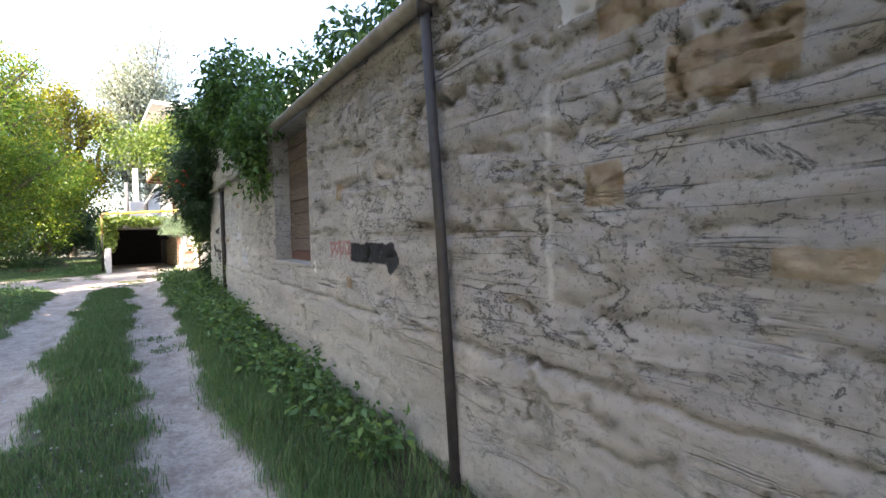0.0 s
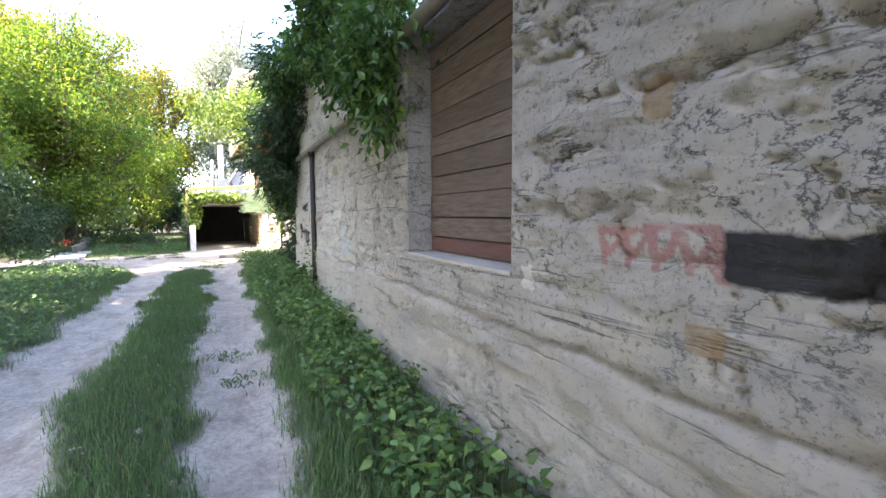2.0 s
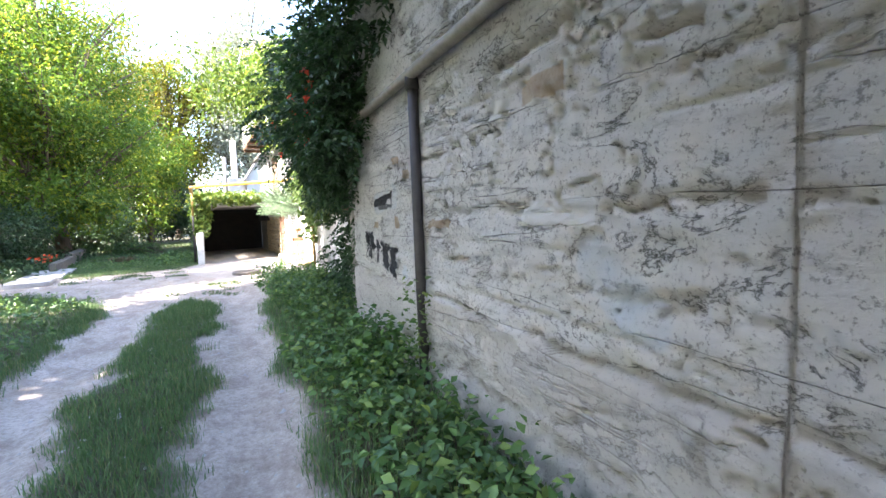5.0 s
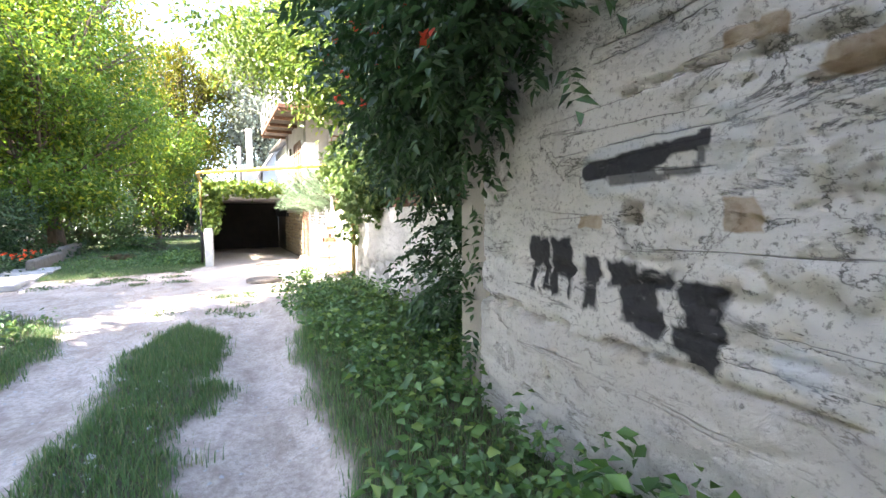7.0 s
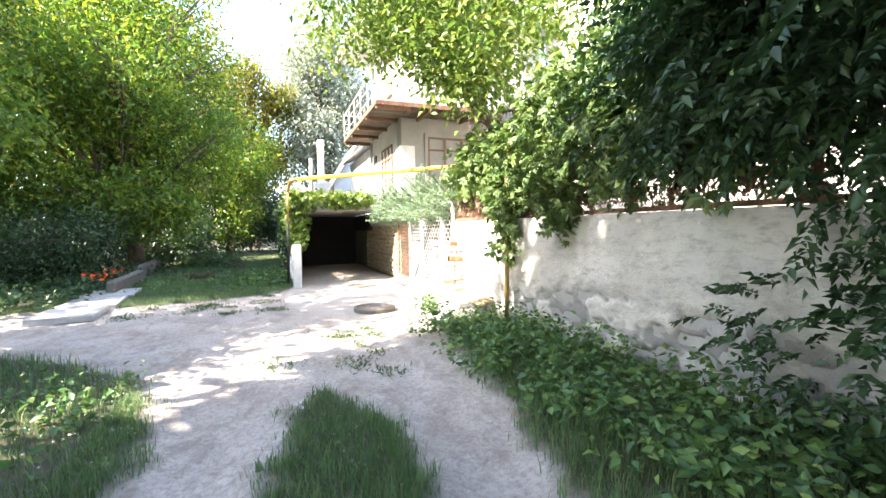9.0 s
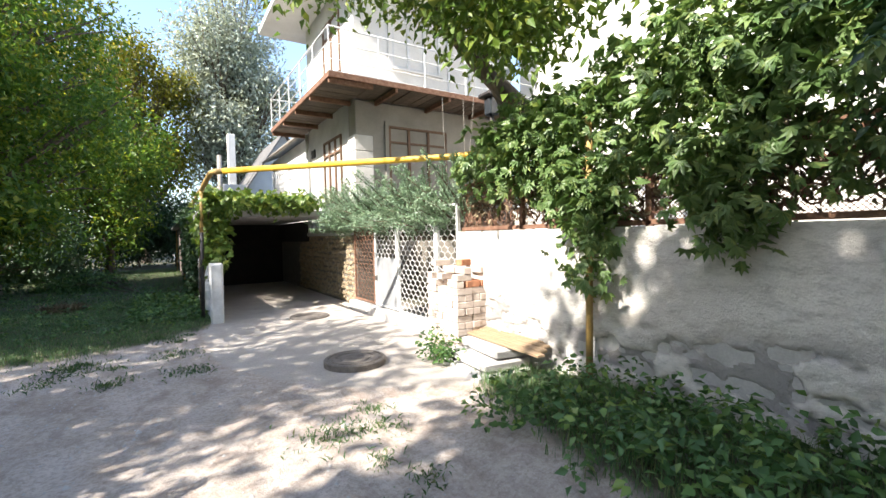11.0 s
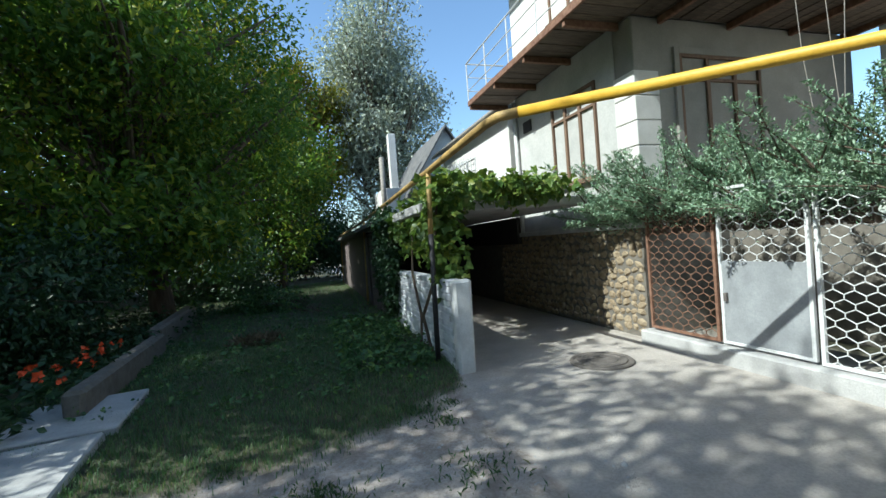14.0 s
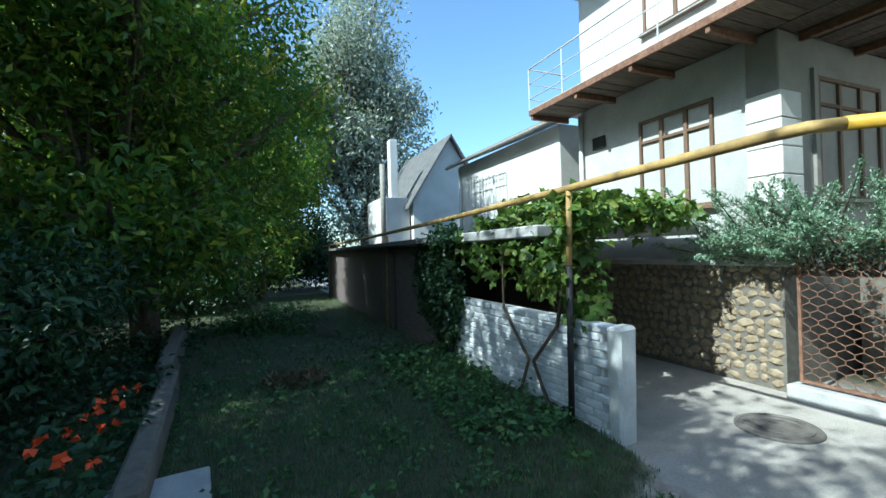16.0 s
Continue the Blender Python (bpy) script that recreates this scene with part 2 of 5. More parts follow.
M_GRASS = leaf_mat("grass_blade", (0.055, 0.125, 0.045), (0.13, 0.24, 0.08), 0.35, (0.27, 0.27, 0.12))
M_HERB = leaf_mat("herb_leaf", (0.05, 0.12, 0.04), (0.14, 0.26, 0.08), 0.35, (0.24, 0.34, 0.08))
M_FLOWER = Mat("trumpet_flower", 0.6).col((0.62, 0.07, 0.03)).m
M_POPPY = Mat("orange_flower", 0.6).col((0.80, 0.10, 0.02)).m
M_HAY = plain("dry_stalks", (0.20, 0.15, 0.09), (0.36, 0.29, 0.18), 15, 0.95)


# ---- mesh helpers ----
rng = np.random.default_rng(7)


def mesh_obj(name, verts, faces, mat, smooth=False, parent=None):
    me = bpy.data.meshes.new(name)
    me.from_pydata([tuple(v) for v in verts], [], [tuple(f) for f in faces])
    me.materials.append(mat)
    if smooth:
        me.polygons.foreach_set("use_smooth", [True] * len(me.polygons))
    ob = new(name, me)
    if parent:
        ob.parent = parent
    return ob


def fast_mesh(name, verts, faces, mat, parent=None, smooth=False):
    """A mesh from numpy arrays; all faces have the same number of corners."""
    me = bpy.data.meshes.new(name)
    n, k = faces.shape
    me.vertices.add(len(verts)), me.loops.add(n * k), me.polygons.add(n)
    me.vertices.foreach_set("co", np.ascontiguousarray(verts, dtype=np.float32).ravel())
    me.loops.foreach_set("vertex_index", np.ascontiguousarray(faces, dtype=np.int32).ravel())
    me.polygons.foreach_set("loop_start", np.arange(0, n * k, k, dtype=np.int32))
    if smooth:
        me.polygons.foreach_set("use_smooth", np.ones(n, dtype=bool))
    me.update(calc_edges=True)
    me.materials.append(mat)
    ob = new(name, me)
    if parent:
        ob.parent = parent
    return ob


def box(name, lo, hi, mat, bevel=0.01, parent=None, rot=None, jitter=0.0):
    """A bevelled block between two corners, turned about its middle by rot degrees."""
    bm = bmesh.new()
    bmesh.ops.create_cube(bm, size=1)
    lo, hi = Vector(lo), Vector(hi)
    size, mid = hi - lo, (hi + lo) / 2
    for v in bm.verts:
        v.co = Vector((v.co.x * size.x, v.co.y * size.y, v.co.z * size.z))
        if jitter:
            v.co += Vector([random.uniform(-jitter, jitter) for _ in range(3)])
    if bevel:
        bmesh.ops.bevel(bm, geom=list(bm.edges), offset=min(bevel, min(size) * 0.3), segments=1, affect="EDGES")
    me = bpy.data.meshes.new(name)
    bm.to_mesh(me), bm.free()
    me.materials.append(mat)
    ob = new(name, me)
    ob.matrix_world = pose(*mid, *(rot or (0, 0, 0)))
    if parent:
        ob.parent = parent
    return ob


def tube_data(points, radii, sides=10):
    """Vertices and quads of a tube along the points."""
    pts = [Vector(p) for p in points]
    if isinstance(radii, (int, float)):
        radii = [radii] * len(pts)
    vs, fs = [], []
    up = Vector((0.31, 0.17, 0.93))
    for i, p in enumerate(pts):
        d = (pts[min(i + 1, len(pts) - 1)] - pts[max(i - 1, 0)]).normalized()
        a = d.cross(up if abs(d.dot(up)) < 0.95 else Vector((1, 0, 0))).normalized()
        b = d.cross(a)
        for k in range(sides):
            w = 2 * math.pi * k / sides
            vs.append(p + (a * math.cos(w) + b * math.sin(w)) * radii[i])
        if i:
            o = (i - 1) * sides
            for k in range(sides):
                k2 = (k + 1) % sides
                fs.append((o + k, o + k2, o + sides + k2, o + sides + k))
    return vs, fs


def tube(name, points, radii, mat, sides=10, parent=None):
    vs, fs = tube_data(points, radii, sides)
    n = len(vs)
    fs = fs + [tuple(range(sides))[::-1], tuple(range(n - sides, n))]
    return mesh_obj(name, vs, fs, mat, True, parent)


def tubes(name, runs, mat, sides=6, parent=None):
    """Several tubes, (points, radii) each, in one mesh."""
    vs, fs = [], []
    for pts, rad in runs:
        v, f = tube_data(pts, rad, sides)
        o = len(vs)
        vs += v
        fs += [tuple(i + o for i in q) for q in f]
    return mesh_obj(name, vs, fs, mat, True, parent)


def empty(name, at=(0, 0, 0)):
    ob = new(name)
    ob.matrix_world = Matrix.Translation(at)
    ob.empty_display_size = 0.1
    return ob


def adopt(parent, *parts):
    for p in parts:
        m = p.matrix_world.copy() if p.parent is None else p.matrix_world
        p.parent = parent
        p.matrix_parent_inverse = Matrix.Translation(parent.location).inverted()
    return parent


def frames_for(n, out, droop=0.3, spread=0.6):
    """Random leaf directions around the outward ways: tip way, side way and face way."""
    tip = out * 0.5 + rng.normal(0, spread, (n, 3)) + np.array([0, 0, -droop])
    tip /= np.linalg.norm(tip, axis=1, keepdims=True) + 1e-9
    face = out * 0.5 + rng.normal(0, 0.5, (n, 3)) + np.array([0, 0, 0.6])
    side = np.cross(tip, face)
    side /= np.linalg.norm(side, axis=1, keepdims=True) + 1e-9
    face = np.cross(side, tip)
    return tip, side, face


def leaf_mesh(name, at, out, size, mat, width=0.5, droop=0.3, spread=0.6, parent=None, leaflets=1, fold=0.15):
    """Many pointed, folded leaves at the places given; leaflets > 1 makes them fan out like a hand."""
    n = len(at)
    tip, side, face = frames_for(n, out, droop, spread)
    s = size * rng.uniform(0.6, 1.35, (n, 1))
    allv, allf = [], []
    o = 0
    for k in range(leaflets):
        a = 0.0 if leaflets == 1 else (k - (leaflets - 1) / 2) * (2.3 / max(leaflets - 1, 1))
        t2 = tip * math.cos(a) + side * math.sin(a)
        s2 = side * math.cos(a) - tip * math.sin(a)
        ln = s * (1.0 - 0.25 * abs(a) / 1.2)
        w = ln * width * 0.5
        base, end = at, at + t2 * ln - face * ln * 0.12
        mid1, mid2 = at + t2 * ln * 0.42 + s2 * w + face * ln * fold, at + t2 * ln * 0.42 - s2 * w + face * ln * fold
        v = np.stack([base, mid1, end, mid2], 1).reshape(-1, 3)
        i = np.arange(n)[:, None] * 4 + o
        f = np.concatenate([i + np.array([[0, 1, 2]]), i + np.array([[0, 2, 3]])], 0)
        allv.append(v), allf.append(f)
        o += 4 * n
    return fast_mesh(name, np.concatenate(allv), np.concatenate(allf), mat, parent)


def blob_points(n, centre, radii, shell=0.55):
    """Points in a blob, more of them near its skin, and the ways out."""
    d = rng.normal(0, 1, (n, 3))
    d /= np.linalg.norm(d, axis=1, keepdims=True)
    r = shell + (1 - shell) * rng.random((n, 1)) ** 0.6
    return np.array(centre) + d * r * np.array(radii), d


def clumps(n, blobs, shell=0.45, clump=0.35, per=14):
    """Leaf places gathered in small clumps over a set of blobs (x, y, z, rx, ry, rz)."""
    P, D = [], []
    vol = np.array([b[3] * b[4] + b[4] * b[5] + b[3] * b[5] for b in blobs])
    share = np.maximum(2, (n / per * vol / vol.sum()).astype(int))
    for b, k in zip(blobs, share):
        c, d = blob_points(k, b[:3], b[3:], shell)
        c, d = np.repeat(c, per, 0), np.repeat(d, per, 0)
        P.append(c + rng.normal(0, clump, c.shape)), D.append(d)
    return np.concatenate(P), np.concatenate(D)


def tree(name, base, height, crown, n, leaf, mat, label, trunk=0.16, lean=(0, 0), width=0.45, category="tree", clump=0.35):
    """A tapered trunk, limbs that reach into each blob of the crown, and leaves in clumps."""
    root = empty(name, base)
    bx, by, bz = base
    top = Vector((bx + lean[0], by + lean[1], bz + height * 0.8))
    p0 = Vector((bx, by, bz - 0.2))
    main = [p0.lerp(top, k / 6) + Vector((random.uniform(-1, 1), random.uniform(-1, 1), 0)) * 0.12 * (k > 0) for k in range(7)]
    runs = [(main, [trunk * (1.25 if k == 0 else 1.0) * (1 - 0.13 * k) for k in range(7)])]
    for b in crown:
        c = Vector(b[:3])
        start = main[min(5, max(1, int((c.z - bz) / height * 5)))]
        mid = start.lerp(c, 0.5) + Vector((random.uniform(-0.3, 0.3), random.uniform(-0.3, 0.3), 0.25))
        runs.append(([start, mid, c, c + (c - mid) * 0.5], [trunk * 0.45, trunk * 0.3, trunk * 0.15, 0.01]))
        for _ in range(3):
            e = c + Vector((random.uniform(-1, 1) * b[3], random.uniform(-1, 1) * b[4], random.uniform(-0.6, 1) * b[5]))
            runs.append(([mid, mid.lerp(e, 0.55) + Vector((0, 0, 0.15)), e], [trunk * 0.2, trunk * 0.1, 0.008]))
    wood = tubes("trunk", runs, M_BARK, 7)
    P, D = clumps(n, crown, 0.4, clump)
    lv = leaf_mesh("foliage", P, D, leaf, mat, width, 0.4, 1.0)
    adopt(root, wood, lv)
    return tagged(root, label, category)


def vnoise(x, y, seed=0):
    """Smooth value noise on arrays, 0 to 1."""
    r = np.random.default_rng(seed).random((256, 256))
    xi, yi = np.floor(x).astype(int), np.floor(y).astype(int)
    fx, fy = x - xi, y - yi
    fx, fy = fx * fx * (3 - 2 * fx), fy * fy * (3 - 2 * fy)
    g = lambda i, j: r[i % 256, j % 256]
    return (g(xi, yi) * (1 - fx) + g(xi + 1, yi) * fx) * (1 - fy) + (g(xi, yi + 1) * (1 - fx) + g(xi + 1, yi + 1) * fx) * fy


def fbm(x, y, seed=0, octaves=4):
    s, a, tot = 0, 0.5, 0
    for k in range(octaves):
        s, tot = s + a * vnoise(x * 2 ** k + 11.3 * k, y * 2 ** k + 5.7 * k, seed + k), tot + a
        a *= 0.5
    return s / tot


def sstep(a, b, v):
    k = np.clip((v - a) / (b - a), 0, 1)
    return k * k * (3 - 2 * k)


def wall_x(y):
    """The face of the long concrete wall."""
    return 1.62 + 0.072 * y


# ---- ground ----
def strip_mid(y):
    return np.interp(y, [0, 4, 5.3, 7.4, 11.7, 15.6, 18], [-0.45, -0.25, -0.05, -0.08, 0.18, 0.34, 0.45])


def zones(x, y):
    """How far grass and paving cover the ground at places."""
    n = (fbm(x * 1.6, y * 1.6, 3) - 0.5) * 0.7
    n2 = (fbm(x * 5, y * 5, 9) - 0.5) * 0.35
    e = n + n2
    half = 0.42 * sstep(18.2, 16.5, y)
    mid = sstep(0.24, -0.14, np.abs(x - strip_mid(y)) - half + e * 0.8) * (half > 0.02)
    redge = np.interp(y, [0, 3, 5, 7, 11.5, 15.3, 18.7, 20.2, 21], [0.85, 0.85, 0.85, 1.1, 1.4, 1.55, 2.05, 2.6, 3.2])
    right = sstep(-0.22, 0.2, x - redge + e * 0.5) * sstep(21.4, 20.6, y)
    ledge = np.interp(y, [0, 8, 14, 17, 19, 20, 22], [-1.35, -1.35, -1.2, -0.95, -1.15, -2.4, -7])
    left = sstep(0.25, -0.2, x - ledge + e * 0.6) * sstep(22.4, 21.2, y + e)
    lawn = sstep(-0.25, 0.25, y - np.interp(x, [-6, -2.1, -0.6, 0.43, 0.6], [24.6, 24.5, 25.0, 25.9, 27]) + e) * sstep(0.75, 0.5, x + e * 0.3)
    beyond = sstep(-6, -7, x + e)
    behind = sstep(4.0, 5.0, x)
    grass = np.maximum.reduce([mid, right, left, lawn, beyond, behind])
    paved = sstep(-0.2, 0.3, y - np.interp(x, [0.0, 1.5, 3.5], [23.2, 21.0, 20.3]) + e) * sstep(0.0, 0.4, x + e * 0.4 - 0.1)
    return np.clip(grass, 0, 1), paved * (1 - lawn)


def ground_z(x, y):
    g, p = zones(x, y)
    z = -0.07 + 0.06 * (fbm(x * 1.1, y * 1.1, 21) - 0.5) * (1 - p) + 0.05 * (fbm(x * 6, y * 6, 31) - 0.5) * (1 - p) + 0.04 * g
    rut = np.exp(-((x - strip_mid(y) - 0.85) / 0.22) ** 2) + np.exp(-((x - strip_mid(y) + 0.85) / 0.25) ** 2)
    z = z - 0.035 * rut * sstep(20, 17, y) * (1 - g)
    z = z + 0.12 * sstep(1.3, 2.2, x) * sstep(20.5, 19.0, y)
    z = z + 0.10 * sstep(-1.4, -2.8, x) * sstep(22, 20.5, y)
    z = z + 0.9 * sstep(-8, -20, x)
    return z


xs = np.unique(np.round(np.concatenate([np.linspace(-400, -20, 20), np.linspace(-20, -5, 30), np.arange(-5, 3.8, 0.07), np.linspace(5, 30, 26), np.linspace(30, 400, 20)]), 4))
ys = np.unique(np.round(np.concatenate([np.linspace(-300, -10, 16), np.linspace(-10, 0, 30), np.arange(0, 31.01, 0.09), np.linspace(31, 60, 60), np.linspace(60, 600, 20)]), 4))
GX, GY = np.meshgrid(xs, ys, indexing="ij")
nx, ny = GX.shape
gi = np.arange(nx * ny).reshape(nx, ny)
quads = np.stack([gi[:-1, :-1], gi[1:, :-1], gi[1:, 1:], gi[:-1, 1:]], -1).reshape(-1, 4)
ground = fast_mesh("ground", np.stack([GX, GY, ground_z(GX, GY)], -1).reshape(-1, 3), quads, M_GROUND, smooth=True)
gr, pv = zones(GX, GY)
for nm, val in (("grass", gr), ("paved", pv)):
    at = ground.data.attributes.new(nm, "FLOAT", "POINT")
    at.data.foreach_set("value", val.astype(np.float32).ravel())
tagged(ground, "rutted pale dirt lane with worn wheel tracks and grass", "ground", kind="structure")


def grass_patch(name, x0, x1, y0, y1, per, height, label, mask=0.45):
    """Blades of grass wherever the ground is green inside a rectangle."""
    n = int((x1 - x0) * (y1 - y0) * per)
    x, y = rng.uniform(x0, x1, n), rng.uniform(y0, y1, n)
    g, _ = zones(x, y)
    keep = g > mask - 0.25 + rng.random(n) ** 0.7 * 0.75
    inwall = (x > wall_x(y) - 0.02) & (y < 13.6)
    keep &= ~inwall & (x < 3.4)
    x, y = x[keep], y[keep]
    n = len(x)
    z = ground_z(x, y)
    h = height * rng.uniform(0.4, 1.3, n) * (0.6 + 0.8 * fbm(x * 1.5, y * 1.5, 5))
    a = rng.uniform(0, 2 * np.pi, n)
    lean = rng.uniform(0.15, 0.75, n) * h
    w = rng.uniform(0.002, 0.0048, n)
    b = a + np.pi / 2
    p = np.stack([x, y, z - 0.01], -1)
    sd = np.stack([np.cos(b) * w, np.sin(b) * w, 0 * w], -1)
    m = p + np.stack([np.cos(a) * lean * 0.3, np.sin(a) * lean * 0.3, h * 0.6], -1)
    e = p + np.stack([np.cos(a) * lean, np.sin(a) * lean, h], -1)
    V = np.stack([p - sd, p + sd, m + sd * 0.7, m - sd * 0.7, e], 1).reshape(-1, 3)
    i = np.arange(n)[:, None] * 5
    Fc = np.concatenate([i + np.array([[0, 1, 2]]), i + np.array([[0, 2, 3]]), i + np.array([[3, 2, 4]])], 0)
    return tagged(fast_mesh(name, V, Fc, M_GRASS), label, "grass", kind="stuff")


grass_patch("grass", -1.3, 1.4, 1.5, 18.5, 3600, 0.085, "short green grass growing between the wheel tracks", 0.4)
grass_patch("grass", 0.7, 3.4, 1.5, 21.0, 2000, 0.12, "lush grass verge along the foot of the wall", 0.35)
grass_patch("grass", -4.0, -0.8, 7.0, 22.0, 900, 0.11, "grass bank beside the lane", 0.4)
grass_patch("grass", -5.0, 0.7, 23.8, 31.0, 2300, 0.06, "shaded lawn beside the low white wall", 0.3)
grass_patch("grass", -6.0, 0.7, 31.0, 46.0, 330, 0.10, "far shaded lawn", 0.3)


def tufts(name, n, x0, x1, y0, y1, label):
    """Small weeds and grass tufts that stand singly on the bare ground."""
    P, D = [], []
    for _ in range(n):
        x, y, r = random.uniform(x0, x1), random.uniform(y0, y1), random.uniform(0.05, 0.2)
        for _ in range(int(90 * r / 0.1)):
            P.append((x + random.gauss(0, r), y + random.gauss(0, r), 0)), D.append((random.gauss(0, 0.5), random.gauss(0, 0.5), 1.1))
    P = np.array(P)
    P[:, 2] = ground_z(P[:, 0], P[:, 1])
    return tagged(leaf_mesh(name, P, np.array(D) * 1.5, 0.055, M_GRASS, 0.14, 0.0, 0.4), label, "grass", kind="stuff")


tufts("grass_tufts", 9, -0.6, 1.7, 18.2, 20.6, "grass tufts on the bare dirt")
tufts("grass_tufts", 16, -2.6, 0.3, 22.8, 25.4, "grass tufts at the edge of the lawn")
tufts("grass_tufts", 4, 0.4, 1.2, 4.0, 16.0, "small weeds in the wheel track")


def pebbles():
    vs, fs = [], []
    for _ in range(2600):
        x, y = (random.uniform(-1.3, 1.5), random.uniform(2, 19)) if random.random() < 0.6 else (random.uniform(-3, 1.2), random.uniform(17, 24.5))
        r = random.uniform(0.006, 0.02) * (2.2 if random.random() < 0.05 else 1)
        o = len(vs)
        a0 = random.uniform(0, 6)
        z = 0.0
        for k in range(5):
            a = a0 + k * 1.2566
            vs.append([x + math.cos(a) * r * random.uniform(0.8, 1.3), y + math.sin(a) * r, -r * 0.3])
        vs.append([x, y, r * 0.75])
        fs += [(o + k, o + (k + 1) % 5, o + 5) for k in range(5)]
    V = np.array(vs)
    base = V.reshape(-1, 6, 3)
    V[:, 2] += np.repeat(ground_z(base[:, 5, 0], base[:, 5, 1]), 6)
    return tagged(fast_mesh("pebbles", V, np.array(fs), M_SLAB), "loose pale pebbles and grit on the lane", "gravel", kind="stuff")


pebbles()


# ---- long concrete wall ----
W_Y0, W_Y1 = -0.5, 13.5
WIN = (4.9, 6.45, 1.23, 3.02)            # the boarded opening: y from, y to, sill, head


def wall_top(y):
    return np.where(y < 8.2, 3.16, 4.25) + 0.05 * (fbm(y * 1.3, y * 0 + 3, 40) - 0.5)


SLOTS = ((2.45, 1.63, 0.16, 0.03), (9.55, 2.42, 0.10, 0.03), (8.6, 2.2, 0.14, 0.02), (11.35, 1.9, 0.10, 0.02), (3.5, 2.35, 0.14, 0.03), (7.4, 1.5, 0.10, 0.025), (10.2, 1.25, 0.08, 0.02), (12.1, 1.52, 0.05, 0.05), (2.2, 2.42, 0.12, 0.03), (1.5, 1.2, 0.1, 0.02))


def wall_pits(y, z):
    """Depth of the broken places: bands along the pour joints, ragged cracks, slots and small holes."""
    wy, wz = y + 0.12 * (fbm(y * 5, z * 5, 90) - 0.5), z + 0.09 * (fbm(y * 5, z * 5, 91) - 0.5)
    rough = fbm(wy * 17, wz * 22, 55, 4)
    d = 0 * y
    for zc, wd, amp in ((0.92, 0.03, 0.06), (1.60, 0.03, 0.05), (2.05, 0.028, 0.05), (2.45, 0.05, 0.055), (1.22, 0.035, 0.03), (2.85, 0.04, 0.05), (0.45, 0.04, 0.03)):
        zz = zc + 0.08 * (fbm(y * 0.9, z * 0 + zc * 9, 56) - 0.5)
        on = sstep(0.38, 0.56, fbm(y * 0.9 + zc * 13, z * 0 + zc, 57, 3))
        d = d + amp * np.exp(-((wz - zz) / wd) ** 2) * on * sstep(0.47, 0.54, rough)
    zone = sstep(0.52, 0.62, fbm(y * 1.1, z * 1.3, 60, 3))
    d = d + 0.022 * zone * sstep(0.62, 0.67, fbm(wy * 14, wz * 18, 58, 4))
    ridge = np.abs(fbm(wy * 1.6, wz * 3.4, 61, 5) - 0.5)
    d = d + 0.035 * sstep(0.012, 0.003, ridge) * sstep(0.45, 0.56, fbm(y * 1.5 + 9, z * 2, 64, 3))
    d = d + 0.05 * np.exp(-((wz - 0.915 - 0.04 * (fbm(y * 1.5, z * 0, 62) - 0.5)) / 0.013) ** 2) * sstep(0.32, 0.46, fbm(y * 2, z * 0 + 8, 63))
    for sy, sz, hy, hz in SLOTS:
        d = d + 0.09 * sstep(1.2, 0.85, np.maximum(np.abs(wy - sy) / hy, np.abs(wz - sz) / hz))
    return d


def wall_relief(y, z, pits):
    """How far the face stands out, from board marks, lumps and broken places."""
    board = np.floor((z + 0.02 * (vnoise(y * 0.7, z * 0, 50) - 0.5)) / 0.175)
    d = 0.014 * (vnoise(board * 7.3 + 0.5, np.floor(y / 2.7 + board * 0.37) * 3.1, 51) - 0.5)
    d = d + 0.005 * (fbm(y * 4, z * 22, 52) - 0.5) + 0.02 * (fbm(y * 0.8, z * 0.8, 53) - 0.5) + 0.02 * (fbm(y * 15, z * 18, 65) - 0.5)
    edge = np.abs((z / 0.175) % 1 - 0.5) * 2
    d = d - 0.014 * sstep(0.88, 1.0, edge) * sstep(0.35, 0.6, vnoise(y * 1.1, board * 5.1, 54))
    flake = fbm(y * 5 + 3, z * 6.5, 59, 5)
    d = d + 0.008 * sstep(0.53, 0.56, flake) + 0.007 * sstep(0.60, 0.63, flake)
    return d - pits + 0.025 * sstep(0.92, 0.89, z)


def stroke(y, z, a, b, w):
    """1 on a painted stroke between two points of the wall, fading over its edge."""
    ay, az = a
    by, bz = b
    L = (by - ay) ** 2 + (bz - az) ** 2 + 1e-9
    k = np.clip(((y - ay) * (by - ay) + (z - az) * (bz - az)) / L, 0, 1)
    r = np.hypot(y - ay - k * (by - ay), z - az - k * (bz - az))
    return sstep(w * 1.25, w * 0.75, r)


def smear(y, z, y0, y1, z0, z1, soft=0.03):
    """1 inside a rectangle of the wall with ragged edges."""
    wy, wz = y + 0.05 * (fbm(y * 14, z * 14, 74) - 0.5), z + 0.05 * (fbm(y * 14, z * 14, 75) - 0.5)
    return sstep(-soft, soft, np.minimum(np.minimum(wy - y0, y1 - wy), np.minimum(wz - z0, z1 - wz)))


